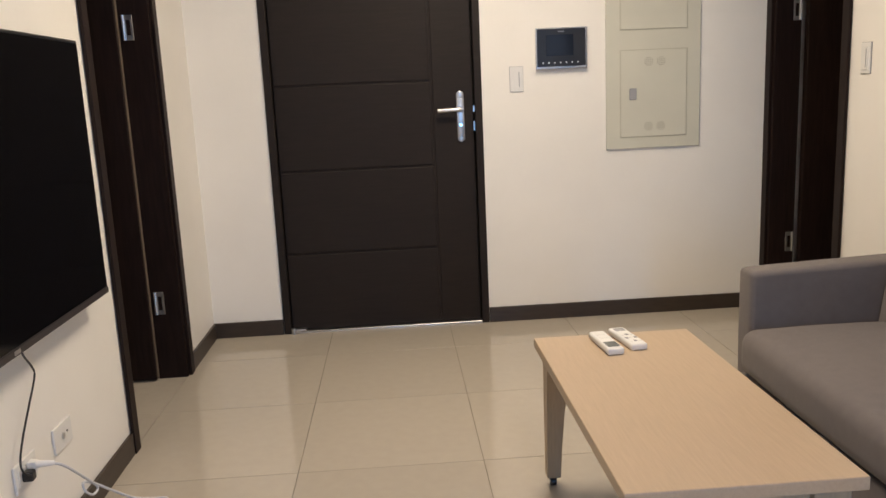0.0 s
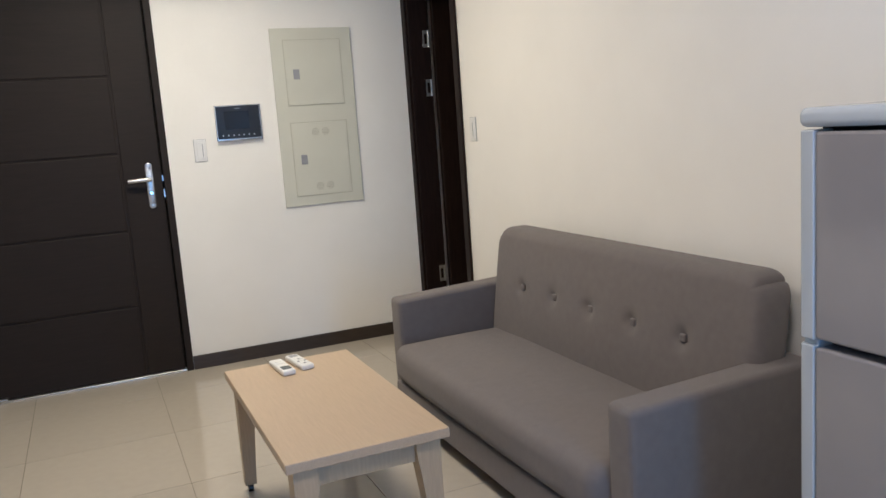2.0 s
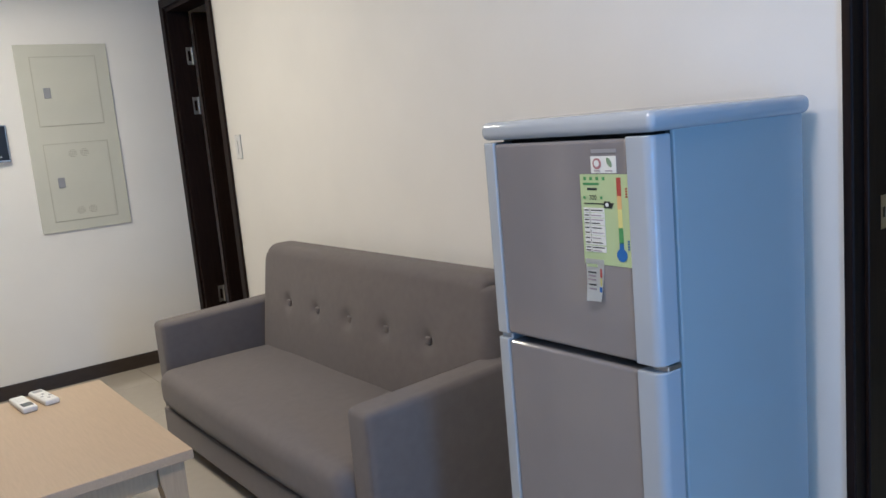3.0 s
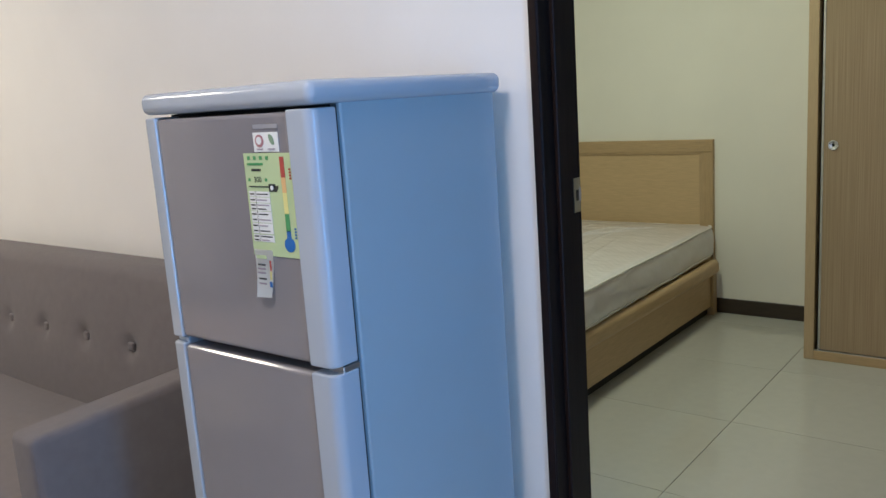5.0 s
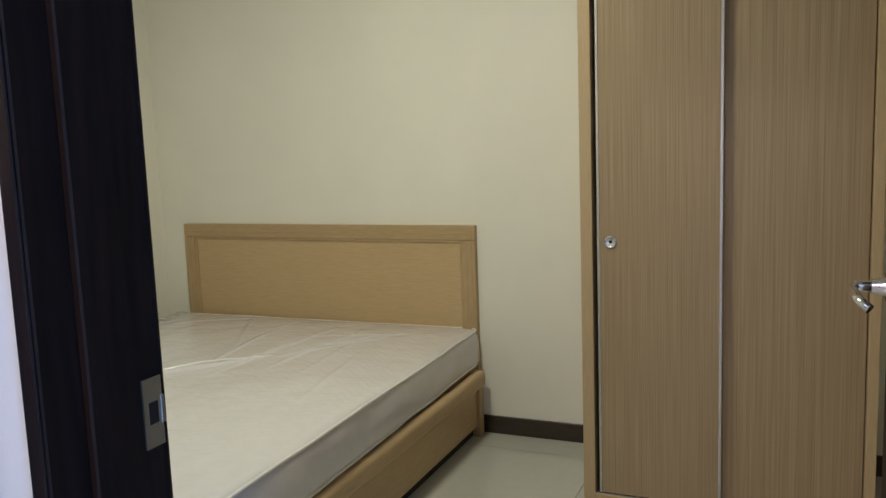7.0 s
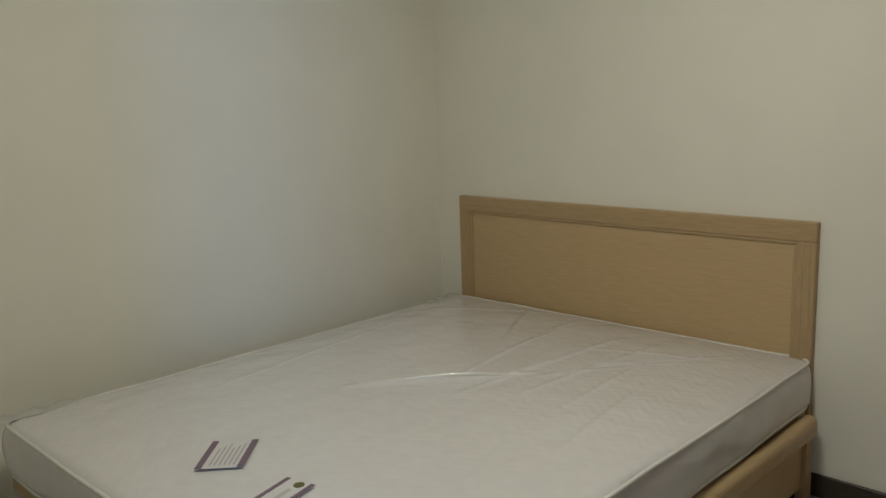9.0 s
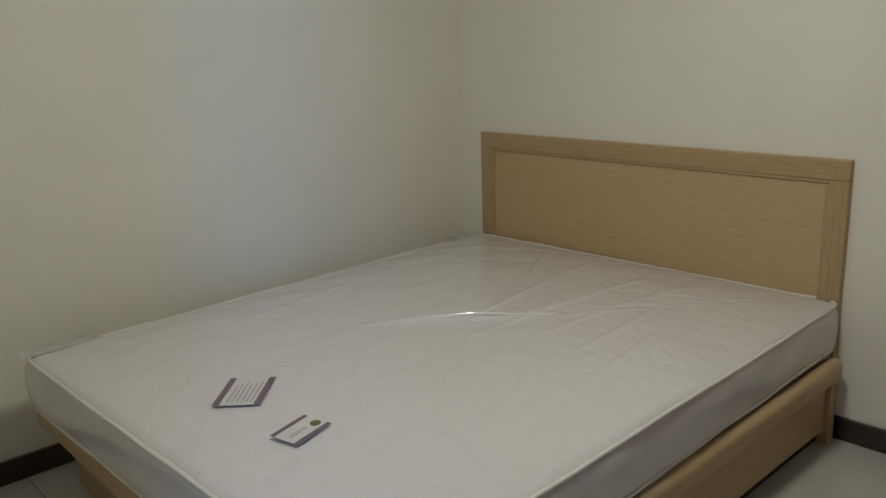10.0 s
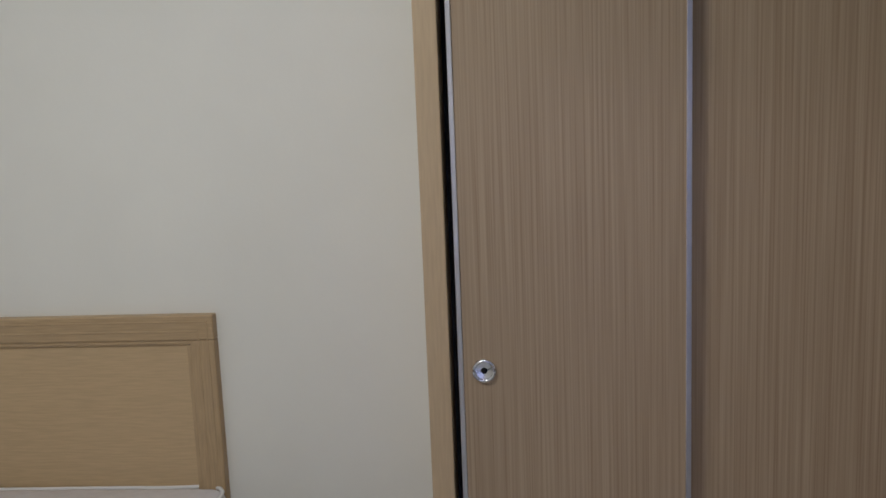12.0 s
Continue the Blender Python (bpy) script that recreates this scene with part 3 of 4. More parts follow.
# Near-black slab that paints the shade below the base.
part("under_shade", bx(SX0 + 0.0, 2.04, SY0 + 0.02, SY1 - 0.02, 0.045, 0.062), fabric_shade, so)
for x in (SX0 + 0.05, 2.0):
    for y in (SY0 + 0.06, SY1 - 0.06):
        part("foot", cyl((x, y, 0), (x, y, 0.058), 0.022, 14, 0.026), black_plastic, so)


def seat_shape(p):
    u = (p.y - SY0 - 0.112) / (SY1 - SY0 - 0.222)
    bulge = max(0.0, 1 - (2 * u - 1) ** 4)
    if p.z > 0.25:
        p.z += 0.016 * bulge * math.sin(math.pi * min(1, max(0, (p.x - SX0) / 0.5)))
        p.z += 0.004 * noise.noise(p * 5)
    if p.x < SX0 + 0.02:
        p.x -= 0.012 * bulge
    return p


part("seat_cushion", rbox((SX0 - 0.046, SY0 + 0.1125, 0.180), (1.98, SY1 - 0.1105, 0.344), 0.055, (12, 26, 2), seat_shape), fabric, so)
BUTTONS = [(1.324 + 0.2545 * i, 0.561) for i in range(5)]


def back_shape(p):
    front = p.x < 1.945
    h = (p.z - 0.30) / 0.48
    if front:
        u = (p.y - 1.835) / 0.80
        p.x -= 0.020 * (1 - u * u) * math.sin(math.pi * min(1, max(0, h)))
        for by, bz in BUTTONS:
            d = math.hypot(p.y - by, p.z - bz)
            p.x += 0.019 * math.exp(-(d / 0.028) ** 2) + 0.006 * math.exp(-(d / 0.08) ** 2)
    p.x += 0.068 * h
    return p


def back_cushion():
    """A leaning slab with round upper corners."""
    def shape(p):
        r, y0, y1, zt = 0.085, SY0 + 0.062, SY1 - 0.100, 0.800
        for yc, s in ((y0 + r, -1), (y1 - r, 1)):
            dy, dz = s * (p.y - yc), p.z - (zt - r)
            if dy > 0 and dz > 0:
                big, length = max(dy, dz), math.hypot(dy, dz)
                p.y, p.z = yc + s * dy * big / length, zt - r + dz * big / length
        return back_shape(p)
    return rbox((1.856, SY0 + 0.062, 0.25), (1.992, SY1 - 0.100, 0.800), 0.040, (1, 110, 34), shape)


bk = part("backrest", back_cushion(), fabric, so, angle=60)
for by, bz in BUTTONS:
    x = 1.856 + 0.068 * (bz - 0.30) / 0.48 + 0.002
    part("button", moved(rbox((-0.007, -0.014, -0.014), (0.007, 0.014, 0.014), 0.0068, (1, 2, 2)), Matrix.Translation((x, by, bz))), fabric, bk)

# ---- fridge ----
fr = thing("refrigerator", (1.8, 0.29, 0), "small silver two-door fridge with pale blue-grey sides", "refrigerator")
FY0, FY1 = 0.072, 0.533


def strip(lo, hi, side):
    """A flat grip strip whose outer vertical edge is well rounded and whose inner edge is crisp."""
    bm = bx(lo[0], hi[0], lo[1], hi[1], lo[2], hi[2])
    outer = lo[1] if side > 0 else hi[1]
    round_edges = [e for e in bm.edges if all(abs(v.co.x - lo[0]) < 1e-5 and abs(v.co.y - outer) < 1e-5 for v in e.verts)]
    bmesh.ops.bevel(bm, geom=round_edges, offset=0.020 if side > 0 else 0.012, segments=6, profile=0.5, affect="EDGES")
    bmesh.ops.bevel(bm, geom=[e for e in bm.edges if e.calc_face_angle(0) > 0.9], offset=0.003, segments=2, profile=0.5, affect="EDGES")
    return bm


part("body", bx(1.585, 2.026, FY0 + 0.006, FY1, 0.035, 1.232, 0.006), fridge_side, fr)
part("top_cap", rbox((1.512, FY0 - 0.005, 1.227), (2.042, FY1 - 0.002, 1.266), 0.0155, (8, 6, 1)), fridge_trim, fr)
part("gasket", bx(1.572, 1.586, FY0 + 0.012, FY1 - 0.012, 0.05, 1.226), gasket, fr, "black door gasket")
for i, (z0, z1) in enumerate(((0.799, 1.219), (0.052, 0.782))):
    dr = part("door", bx(1.5205, 1.574, FY0 + 0.060, FY1 - 0.038, z0, z1, 0.007, 3), fridge_door, fr, "silver door")
    part("edge_strip", strip((1.5165, FY0 + 0.003, z0 - 0.002), (1.575, FY0 + 0.0595, z1 + 0.003), 1), fridge_trim, dr, "pale plastic grip strip")
    part("edge_strip", strip((1.5180, FY1 - 0.0375, z0 - 0.002), (1.575, FY1, z1 + 0.003), -1), fridge_trim, dr, "pale plastic edge strip")
part("hinge_cover", bx(1.530, 1.58, FY1 - 0.04, FY1 - 0.004, 0.782, 0.796, 0.003), fridge_trim, fr)
part("hinge_pin", bx(1.54, 1.58, FY0 + 0.004, FY0 + 0.04, 0.783, 0.795, 0.002), satin, fr)
part("kick_plate", bx(1.56, 1.60, FY0 + 0.01, FY1 - 0.01, 0.012, 0.05, 0.003), gasket, fr)
for x in (1.62, 2.0):
    for y in (FY0 + 0.05, FY1 - 0.05):
        part("foot", cyl((x, y, 0), (x, y, 0.037), 0.018, 12), black_plastic, fr)


def card(name, y0, y1, z0, z1, material, parent, x=1.5200, t=0.0008, label=""):
    return part(name, bx(x - t, x, y0, y1, z0, z1), material, parent, label)


lab = tagged(card("energy_label", 0.126, 0.246, 0.976, 1.150, green_card, None), "green energy rating label stuck on the fridge door", "label")
X1 = 1.5190
for i in range(4):
    card("mark", 0.236 - 0.0155 * i - 0.006, 0.236 - 0.0155 * i, 1.139, 1.145, green_ink, lab, X1)
card("line", 0.198, 0.238, 1.130, 1.134, green_ink, lab, X1)
card("line", 0.204, 0.228, 1.120, 1.124, ink, lab, X1)
card("line", 0.182, 0.238, 1.093, 1.095, ink, lab, X1)
card("grade_tag", 0.172, 0.188, 1.086, 1.099, ink, lab, X1)
part("grade_arrow", moved(cyl((0, 0, 0), (0, 0, 0.0008), 0.0075, 3), Matrix.Translation((X1, 0.170, 1.0925)) @ pose(0, 0, 0, 0, -90, 0) @ pose(0, 0, 0, 0, 0, -90)), ink, lab)
part("grade_mark", cyl((X1 - 0.0006, 0.180, 1.0925), (X1 - 0.0012, 0.180, 1.0925), 0.004, 12), white_card, lab)
for i in range(4):
    card("line", 0.131, 0.135, 1.122 - 0.005 * i, 1.125 - 0.005 * i, red_ink, lab, X1)
    card("line", 0.131, 0.135, 1.024 - 0.005 * i, 1.027 - 0.005 * i, blue_ink, lab, X1)
card("line", 0.234, 0.239, 1.103, 1.108, green_ink, lab, X1)
card("line", 0.191, 0.196, 1.103, 1.108, green_ink, lab, X1)
for i, (z0, z1) in enumerate(((1.077, 1.086), (1.067, 1.076), (1.053, 1.066), (1.033, 1.052), (1.014, 1.032), (1.000, 1.012))):
    row = card("row_box", 0.188, 0.240, z0, z1, white_card, lab, X1)
    n = 2 if z1 - z0 > 0.012 else 1
    for k in range(n):
        zc = z0 + (z1 - z0) * (k + 0.5) / n
        card("line", 0.227, 0.238, zc - 0.0012, zc + 0.0012, ink, lab, X1 - 0.0008, 0.0004)
        card("line", 0.192 + 0.004 * ((i + k) % 3), 0.221, zc - 0.001, zc + 0.001, faint_ink if (i + k) % 2 else ink, lab, X1 - 0.0008, 0.0004)
    card("column_rule", 0.2235, 0.2241, z0, z1, ink, lab, X1 - 0.0008, 0.0004)
for z0, z1, c in ((1.110, 1.144, red_ink), (1.085, 1.110, orange_ink), (1.050, 1.085, yellow_ink), (1.020, 1.050, green_ink), (1.006, 1.022, blue_ink)):
    card("thermometer_band", 0.145, 0.155, z0, z1, c, lab, X1)
part("thermometer_bulb", cyl((X1, 0.150, 0.998), (X1 - 0.0010, 0.150, 0.998), 0.0125, 20), blue_ink, lab)
font = bpy.data.curves.new("rating", "FONT")
font.body, font.size, font.align_x, font.align_y = "300", 0.013, "CENTER", "CENTER"
tmp = bpy.data.objects.new("rating", font)
text_mesh = bpy.data.meshes.new_from_object(tmp)
bpy.data.objects.remove(tmp)
text_mesh.transform(pose(X1 - 0.0006, 0.2145, 1.1055, 90, 0, -90))
text_mesh.materials.clear()
text_mesh.materials.append(ink)
num = new("number", text_mesh)
num.parent = lab
st = tagged(card("sticker", 0.154, 0.216, 1.152, 1.184, white_card, None), "small white sticker with two marks on the fridge door", "label")
part("mark", cyl((X1, 0.200, 1.170), (X1 - 0.0008, 0.200, 1.170), 0.0105, 18), pale_red, st)
part("mark_heart", cyl((X1 - 0.0006, 0.2005, 1.1705), (X1 - 0.0013, 0.2005, 1.1705), 0.0065, 14), white_card, st)
part("leaf_mark", moved(cyl((0, 0, 0), (0, 0, 0.0008), 0.008, 14), Matrix.Translation((X1, 0.170, 1.172)) @ pose(0, 0, 0, 0, -90, 0) @ pose(0, 0, 0, 0, 0, 30) @ Matrix.Diagonal((1.25, 0.62, 1, 1))), pale_green, st)
for y0, y1 in ((0.193, 0.208), (0.163, 0.180)):
    card("line", y0, y1, 1.1555, 1.1575, faint_ink, st, X1)
badge = tagged(card("badge", 0.153, 0.214, 1.190, 1.197, grey_plastic, None), "grey maker's badge on the fridge door", "label")


def slip_mesh():
    bm = bmesh.new()
    rows = []
    for k in range(9):
        z = 0.986 - 0.082 * k / 8
        x = 1.5180 - 0.012 * (k / 8) ** 2
        rows.append([bm.verts.new((x + (0.006 * (k / 8) if e else 0), y, z)) for e, y in ((0, 0.243 - 0.001 * k), (1, 0.195 + 0.001 * k))])
    for a, b in zip(rows, rows[1:]):
        bm.faces.new((a[0], a[1], b[1], b[0]))
    bmesh.ops.solidify(bm, geom=bm.faces[:], thickness=0.0006)
    return bm


sl = tagged(part("paper_slip", slip_mesh(), white_card), "pale paper slip curling off the fridge door", "label")
slip_print = ((0.212, 0.238, 0.970, 0.976, green_card), (0.216, 0.236, 0.958, 0.961, ink), (0.216, 0.236, 0.951, 0.954, faint_ink), (0.216, 0.236, 0.944, 0.947, faint_ink),
              (0.214, 0.234, 0.934, 0.937, ink), (0.214, 0.234, 0.926, 0.929, faint_ink), (0.202, 0.206, 0.950, 0.968, red_ink), (0.202, 0.206, 0.934, 0.949, yellow_ink), (0.201, 0.207, 0.922, 0.932, blue_ink))
for y0, y1, z0, z1, c in slip_print:
    k = (0.986 - (z0 + z1) / 2) / 0.082
    e = (0.243 - (y0 + y1) / 2) / 0.048
    card("line", y0, y1, z0, z1, c, sl, 1.5180 - 0.012 * k * k + 0.006 * k * e - 0.0006, 0.0005)

fr.location += Vector((0.028, 0.017, 0.0))
for stuck in (lab, st, sl, badge):
    stuck.location = (0.028, 0.020, 0.004)

# ---- bedroom: bed ----
bed = thing("bed", (3.72, 1.4, 0), "oak-veneered double bed with a panelled headboard", "bed")
HX, HY0, HY1, HZ = 4.834, 0.644, 2.204, 0.914
part("headboard_stile", bx(HX, HX + 0.036, HY0, HY0 + 0.062, 0, HZ - 0.064, 0.004), bed_wood_z, bed)
part("headboard_stile", bx(HX, HX + 0.036, HY1 - 0.062, HY1, 0, HZ - 0.064, 0.004), bed_wood_z, bed)
part("headboard_rail", bx(HX, HX + 0.036, HY0, HY1, HZ - 0.064, HZ, 0.004), bed_wood_y, bed)
part("headboard_panel", bx(HX + 0.011, HX + 0.034, HY0 + 0.055, HY1 - 0.055, 0.10, HZ - 0.058), bed_panel, bed)
for k in range(2):
    o = 0.014 + 0.024 * k
    part("bead", bx(HX - 0.0013, HX + 0.004, HY0 + o, HY1 - o, HZ - o - 0.006, HZ - o, 0.002), bed_wood_y, bed)
    for y in (HY0 + o, HY1 - o - 0.006):
        part("bead", bx(HX - 0.0013, HX + 0.004, y, y + 0.006, 0.02, HZ - o - 0.006, 0.002), bed_wood_z, bed)
part("moulding", bx(HX + 0.004, HX + 0.014, HY0 + 0.060, HY1 - 0.060, HZ - 0.076, HZ - 0.062, 0.005), bed_wood_y, bed)
for y in (HY0 + 0.060, HY1 - 0.074):
    part("moulding", bx(HX + 0.004, HX + 0.014, y, y + 0.014, 0.10, HZ - 0.076, 0.005), bed_wood_z, bed)
part("side_rail", rbox((2.930, 0.600, 0.222), (HX - 0.022, 0.652, 0.299), 0.024, (10, 1, 1)), bed_wood_x, bed)
part("side_rail", rbox((2.930, 2.150, 0.222), (HX - 0.002, 2.204, 0.299), 0.026, (10, 1, 1)), bed_wood_x, bed)
part("foot_rail", rbox((2.896, 0.60, 0.222), (2.978, 2.204, 0.299), 0.024, (1, 10, 1)), bed_wood_y, bed)
part("side_panel", bx(3.0, HX - 0.05, 0.640, 0.658, 0.046, 0.226, 0.002), bed_wood_x, bed)
part("side_panel", bx(3.0, HX - 0.05, 2.16, 2.18, 0.012, 0.226, 0.002), bed_wood_x, bed)
part("foot_panel", bx(2.980, 3.0, 0.640, 2.18, 0.012, 0.226, 0.002), bed_wood_y, bed)
# Black slab added in place of the shade under the bed.
part("under_bed_shade", bx(3.02, HX - 0.02, 0.664, 2.156, 0.0, 0.05), gasket, bed)
part("slat_deck", bx(2.975, HX - 0.002, 0.654, 2.148, 0.262, 0.300), bed_wood_x, bed)
part("leg", bx(HX - 0.05, HX - 0.002, 0.625, 0.660, 0, 0.224, 0.002), bed_wood_z, bed)

bed.location += Vector((-0.037, -0.008, 0.0))
mt = thing("mattress", pose(HX - 0.043, 1.412, 0.300, 0, 0, 1.3), "off-white double mattress still in its clear plastic wrap", "mattress")
ML, MW, MZ = 1.930, 0.776, 0.168


def crease(p, a, b, w, h):
    a, b = Vector(a), Vector(b)
    d = (b - a)
    q = Vector((p.x, p.y)) - a
    t = q.dot(d) / d.dot(d)
    if not -0.05 < t < 1.05:
        return 0.0
    dist = abs(q.x * d.y - q.y * d.x) / d.length
    return h * math.exp(-(dist / w) ** 2) * max(0.0, math.sin(math.pi * min(1, max(0, t)))) ** 0.5


CREASES = [((-1.19, 0.15), (-0.73, -0.23), 0.009, 0.013), ((-0.95, -0.06), (-0.10, 0.06), 0.007, 0.008), ((-0.62, 0.02), (-0.03, 0.36), 0.006, 0.007),
           ((-1.05, -0.16), (-0.22, -0.22), 0.008, 0.006), ((-0.9, -0.30), (-0.25, -0.36), 0.008, 0.006), ((-0.80, -0.22), (-0.35, -0.50), 0.006, 0.005),
           ((-0.6, -0.30), (-0.12, -0.62), 0.006, 0.005), ((-0.95, -0.45), (-0.40, -0.42), 0.007, 0.004), ((-0.45, -0.15), (-0.20, -0.66), 0.006, 0.004),
           ((-1.5, 0.45), (-0.5, 0.60), 0.008, 0.003), ((-0.30, 0.62), (-0.04, 0.20), 0.006, 0.005), ((-1.2, -0.60), (-0.6, -0.52), 0.007, 0.004)]


def mattress_shape(p):
    if p.z > MZ - 0.05:
        u, v = p.x / ML * 2 + 1, p.y / MW
        crown = max(0.0, (1 - u ** 4) * (1 - v ** 4))
        p.z += 0.036 * crown
        for c in CREASES:
            p.z += crease(p, *c) * crown ** 0.3
        zig = 0.045 * abs((p.y / 0.09) % 1 - 0.5) * 2
        p.z += 0.0005 * math.sin(2 * math.pi * (p.x + zig) / 0.036)
        p.z += 0.0024 * noise.noise(Vector((p.x * 7, p.y * 11, 0.3))) + 0.0010 * noise.noise(Vector((p.x * 26, p.y * 18, 1.3)))
    edge = 0.006 * noise.noise(Vector((p.x * 5, p.y * 5, p.z * 9)))
    side = max(0.0, 1 - ((p.z - MZ / 2) / (MZ / 2)) ** 2)
    if abs(p.y) > MW - 0.02:
        p.y += math.copysign(0.010 * side + edge + 0.004 * side * noise.noise(Vector((p.x * 16 + p.z * 20, p.z * 24, 2.7))), p.y)
    if p.x < -ML + 0.02:
        p.x -= 0.010 * side + edge
    return p


part("cover", rbox((-ML, -MW, 0.0), (0.0, MW, MZ), 0.032, (230, 190, 5), mattress_shape), mattress_mat, mt, angle=70, local=True)


def piping(z):
    pts, r = [], 0.05
    for cx, cy, a0 in ((-r, MW - r, 90), (-ML + r, MW - r, 180), (-ML + r, -MW + r, 270), (-r, -MW + r, 0)):
        for k in range(5):
            a = radians(a0 - 90 + 22.5 * k)
            pts.append((cx + (r + 0.001) * math.cos(a), cy + (r + 0.001) * math.sin(a), z))
    out = []
    for a, b in zip(pts, pts[1:] + pts[:1]):
        n = max(1, int((Vector(b) - Vector(a)).length / 0.06))
        for k in range(n):
            q = Vector(a).lerp(Vector(b), k / n)
            q.z += 0.004 * noise.noise(q * 6)
            out.append(q)
    return tube(out, 0.0056, 8, True)


part("piping", piping(MZ - 0.006), piping_mat, mt, "pale piped edge", local=True)
part("piping", piping(0.016), piping_mat, mt, "pale piped edge", local=True)


def wrap_fold(p, q, r, material=mattress_mat):
    """A narrow standing fold in the plastic, highest in its middle."""
    pts = []
    for k in range(17):
        t = k / 16
        x, y = p[0] + (q[0] - p[0]) * t, p[1] + (q[1] - p[1]) * t + 0.006 * math.sin(5 * t)
        z = mattress_shape(Vector((x, y, MZ))).z
        pts.append((x, y, z - r * (1.05 - 1.1 * math.sin(math.pi * t))))
    part("wrap_fold", tube(pts, r, 12), material, mt, angle=80, local=True)


for p, q, r in (((-1.15, 0.12), (-0.77, -0.20), 0.0060), ((-0.90, -0.06), (-0.15, 0.05), 0.0030), ((-1.0, -0.17), (-0.3, -0.21), 0.0030), ((-0.78, -0.24), (-0.38, -0.48), 0.0026),
                ((-0.55, 0.05), (-0.08, 0.33), 0.0028), ((-0.85, -0.31), (-0.30, -0.35), 0.0026), ((-0.55, -0.33), (-0.16, -0.60), 0.0026)):
    wrap_fold(p, q, r, wrap_gloss if r > 0.004 else mattress_mat)


def wrap_flap(x0, x1, y, lift, label):
    """A folded corner of the plastic wrap that stands off the far edge."""
    bm = bmesh.new()
    rows = []
    for k in range(9):
        x = x0 + (x1 - x0) * k / 8
        w = 0.004 * math.sin(k * 2.1)
        rows.append([bm.verts.new((x, y - 0.03, MZ + 0.002)), bm.verts.new((x, y + 0.005, MZ + 0.010 + w)), bm.verts.new((x + 0.003, y + 0.026 + w, MZ + lift + w))])
    for p, q in zip(rows, rows[1:]):
        for e in range(2):
            bm.faces.new((p[e], p[e + 1], q[e + 1], q[e]))
    bmesh.ops.solidify(bm, geom=bm.faces[:], thickness=0.001)
    part("wrap_flap", bm, wrap_mat, mt, label, angle=60, local=True)


wrap_flap(-0.20, -0.02, MW, 0.006, "loose fold of clear plastic wrap")
wrap_flap(-1.95, -1.72, MW, 0.004, "loose fold of clear plastic wrap")


def mattress_label(x, y, turn, size, logo, label):
    m = pose(x, y, MZ + 0.0305, 0, -2.7, 0) @ pose(0, 0, 0, 0, 0, turn) @ Matrix.Diagonal((size, size, 1, 1))
    lb = part("label", moved(bx(-0.075, 0.075, -0.06, 0.06, 0, 0.0010), m), label_cloth, mt, label, local=True)
    for y0, y1 in ((-0.06, -0.043), (0.043, 0.06)):
        part("band", moved(bx(-0.075, 0.075, y0, y1, 0.0006, 0.0017), m), purple_ink, lb)
    if logo:
        part("emblem", moved(cyl((0.052, -0.012, 0.0006), (0.052, -0.012, 0.0018), 0.018, 20), m), M("olive_ink", (0.12, 0.11, 0.04), 0.5), lb)
        part("line", moved(bx(-0.05, 0.02, -0.012, 0.004, 0.0006, 0.0016), m), M("grey_ink", (0.45, 0.45, 0.42), 0.5), lb)
    else:
        for k in range(6):
            part("line", moved(bx(-0.06, 0.055 - 0.012 * (k % 3), -0.034 + 0.012 * k, -0.031 + 0.012 * k, 0.0006, 0.0016), m), faint_ink, lb)


mattress_label(-1.664, 0.004, 42, 0.98, False, "printed label with purple bands")
mattress_label(-1.690, -0.270, 11, 0.70, True, "printed label with purple bands and an emblem")

# ---- bedroom: wardrobe ----
wd = thing("wardrobe", (4.5, -0.45, 0), "oak wardrobe with two striped sliding doors", "wardrobe")
WF, WB, WY1, WY0, WT = 4.255, BX - 0.014, 0.041, -0.850, 1.815
part("side_panel", bx(WF, WB, WY1 - 0.034, WY1 + 0.006, 0, WT - 0.036, 0.002), ward_side, wd)
part("side_panel", bx(WF, WB, WY0, WY0 + 0.030, 0, WT - 0.036, 0.002), ward_side, wd)
part("top_board", bx(WF - 0.018, WB, WY0 - 0.006, WY1 + 0.012, WT - 0.036, WT, 0.003), bed_wood_y, wd)
part("plinth", bx(WF + 0.002, WB, WY0 + 0.031, WY1 - 0.031, 0.0, 0.040, 0.002), bed_wood_y, wd)
part("back_panel", bx(WB - 0.01, WB - 0.002, WY0 + 0.031, WY1 - 0.031, 0.06, WT - 0.037), ward_side, wd)
# Added black sheet paints the wardrobe's inside as dark.
part("inside_shade", bx(WF + 0.085, WF + 0.09, WY0 + 0.031, WY1 - 0.031, 0.062, WT - 0.037), gasket, wd, "black sheet standing in for the shade behind the doors")
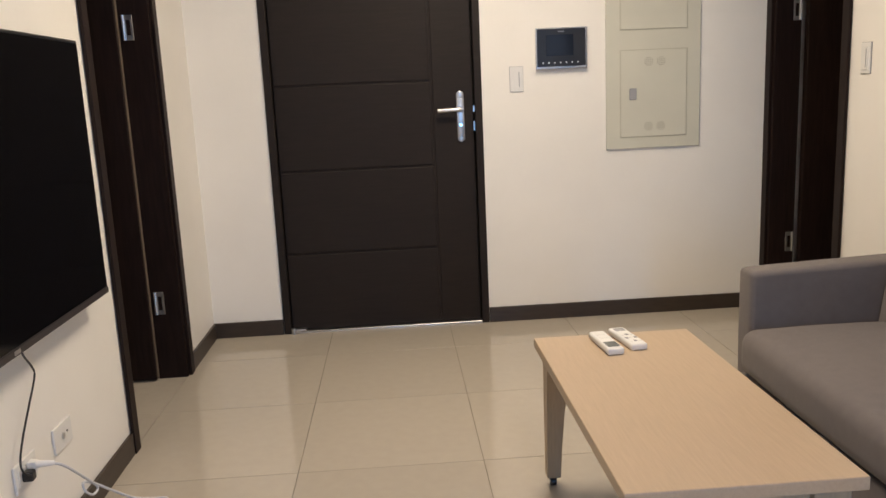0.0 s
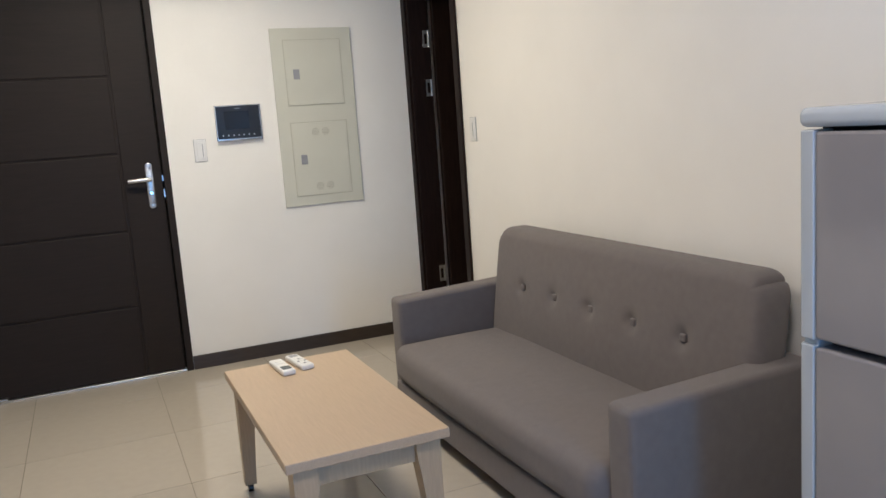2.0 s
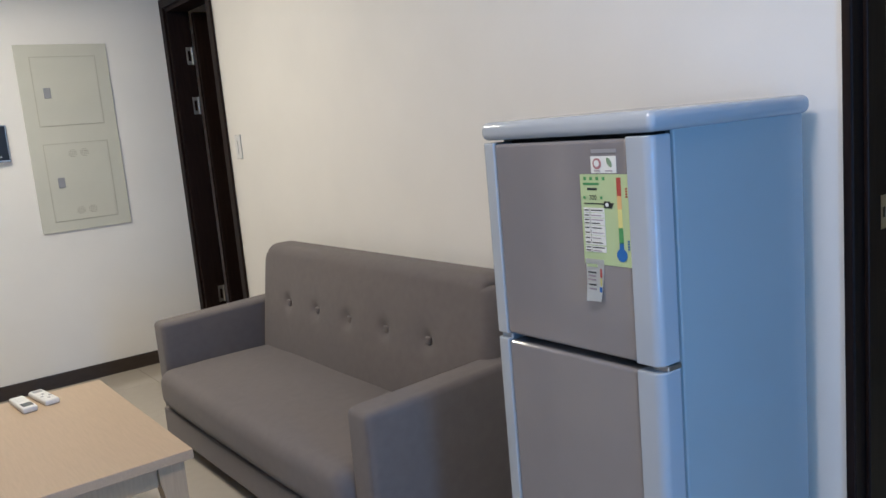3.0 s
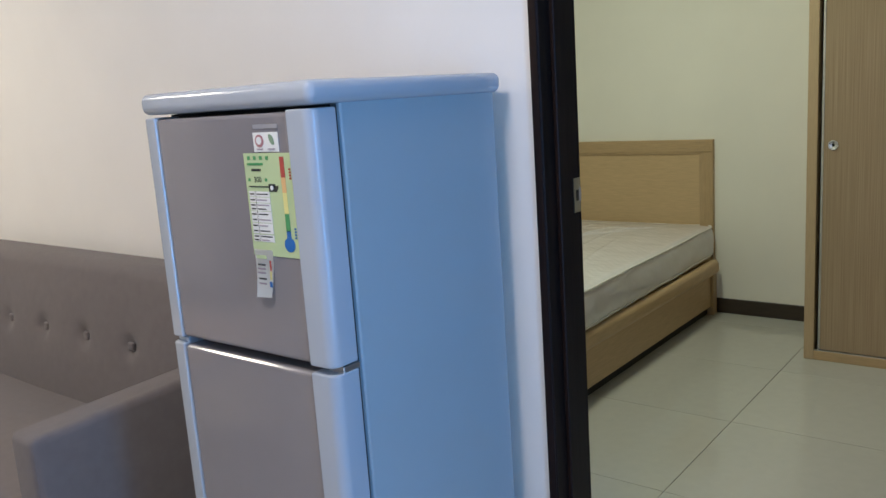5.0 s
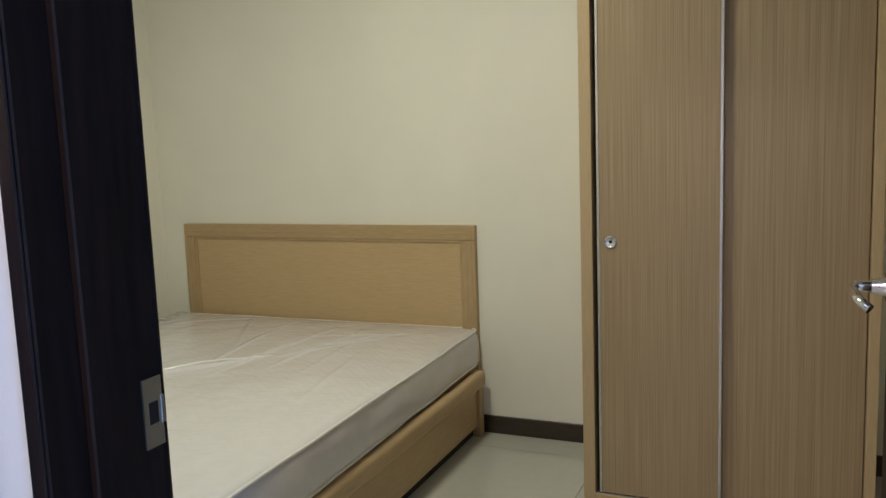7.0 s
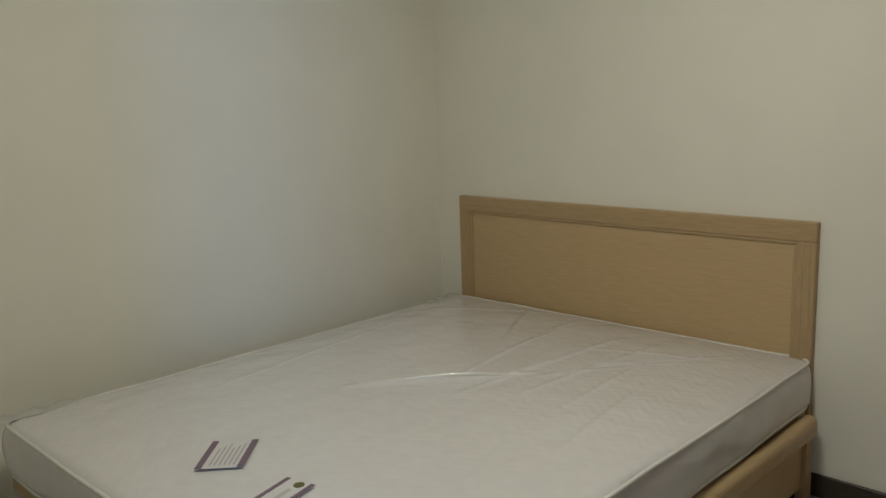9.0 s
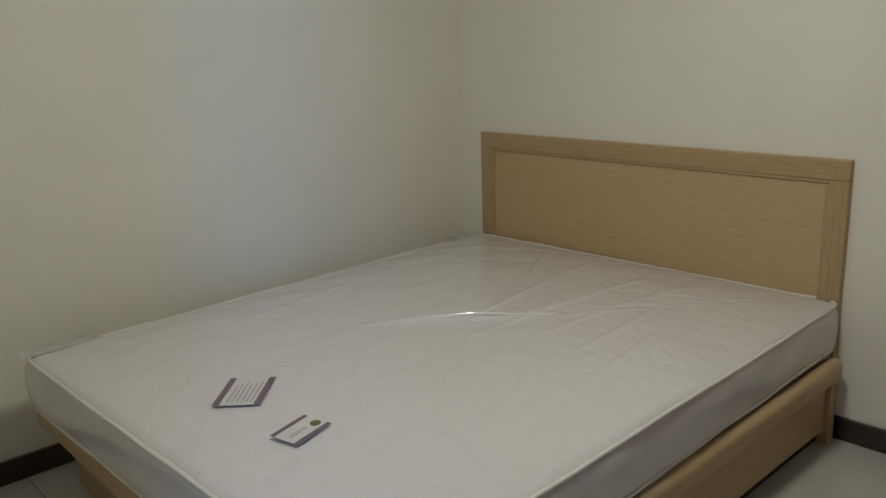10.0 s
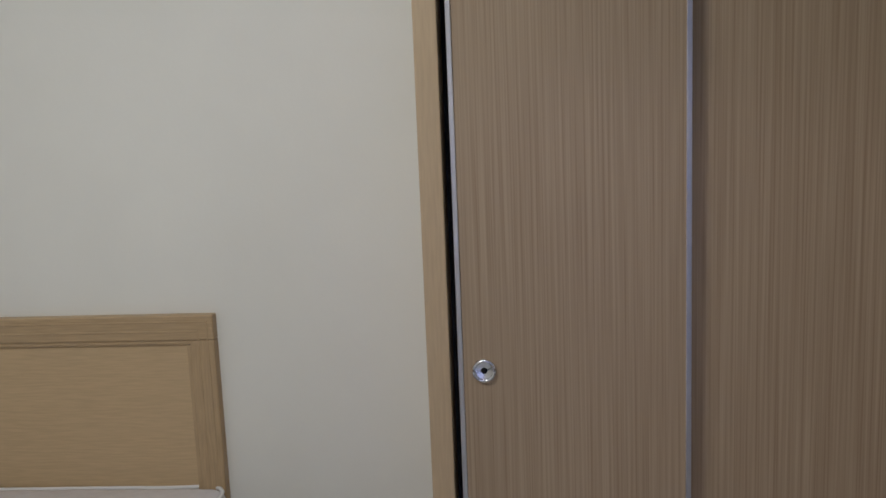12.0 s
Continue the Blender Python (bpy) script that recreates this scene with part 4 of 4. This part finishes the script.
for y0, y1, x in ((-0.403, -0.007, WF + 0.014), (-0.817, -0.375, WF + 0.042)):
    dd = part("sliding_door", bx(x, x + 0.02, y0, y1, 0.046, WT - 0.040, 0.001, 1), ward_door, wd, "striped brown sliding door")
    if y1 > -0.1:
        for ya in (y0 - 0.001, y1 - 0.008):
            part("edge_profile", bx(x - 0.003, x + 0.022, ya, ya + 0.009, 0.045, WT - 0.039, 0.001, 1), satin, dd, "thin aluminium edge profile")
        ring = tube([(x - 0.002, -0.051 + 0.018 * math.cos(k * math.pi / 14), 0.921 + 0.018 * math.sin(k * math.pi / 14)) for k in range(28)], 0.0034, 8, True)
        kn = part("finger_pull", ring, chrome, dd, "round chrome finger pull", angle=60)
        dish = bmesh.new()
        bmesh.ops.create_cone(dish, cap_ends=False, segments=28, radius1=0.004, radius2=0.0165, depth=0.0022)
        moved(dish, Matrix.Translation((x - 0.0014, -0.051, 0.921)) @ pose(0, 0, 0, 0, -90, 0))
        part("hollow", dish, chrome, kn)
        part("hollow_base", cyl((x, -0.051, 0.921), (x - 0.0006, -0.051, 0.921), 0.006, 16), screen_mat, kn)
part("bottom_track", bx(WF + 0.006, WF + 0.068, WY0 + 0.031, WY1 - 0.031, 0.039, 0.044), satin, wd, "aluminium sliding track")


# ---- floor ----
floor = structure("floor", merge(bx(WX - TH - 1.25, EX + 0.04, SY - TH, NY + TH, -0.1, -0.006), bx(EX + 0.04, BX + TH, BS - TH, NY + TH, -0.1, -0.006)), grout_mat, "grey grout bed under the floor tiles", "floor")
TILE, meshes = 0.6, {}


def tiles(xr, yr, ox, oy, pitch, material):
    i0, i1 = math.floor((xr[0] - ox) / pitch), math.ceil((xr[1] - ox) / pitch)
    j0, j1 = math.floor((yr[0] - oy) / pitch), math.ceil((yr[1] - oy) / pitch)
    for i in range(i0, i1):
        for j in range(j0, j1):
            x0, x1 = max(xr[0], ox + i * pitch + 0.001), min(xr[1], ox + (i + 1) * pitch - 0.001)
            y0, y1 = max(yr[0], oy + j * pitch + 0.001), min(yr[1], oy + (j + 1) * pitch - 0.001)
            if x1 - x0 < 0.01 or y1 - y0 < 0.01:
                continue
            key = (round(x1 - x0, 4), round(y1 - y0, 4), material.name)
            if key not in meshes:
                me = bpy.data.meshes.new("tile")
                b = bx(0, key[0], 0, key[1], -0.008, 0, 0.0003, 1)
                b.to_mesh(me)
                b.free()
                me.materials.append(material)
                meshes[key] = me
            t = new("tile", meshes[key])
            t.location, t.parent = (x0, y0, 0), floor


tiles((WX - TH - 1.2, EX + 0.04), (SY, NY + 0.06), -0.139, 3.028, 0.6, tile_mat)
tiles((EX + 0.04, BX), (BS, BN), 2.84, 0.087, 0.606, tile_pale)
tiles((EX + 0.04, 3.6), (BN + TH, NY), 2.84, 0.087, 0.606, tile_pale)
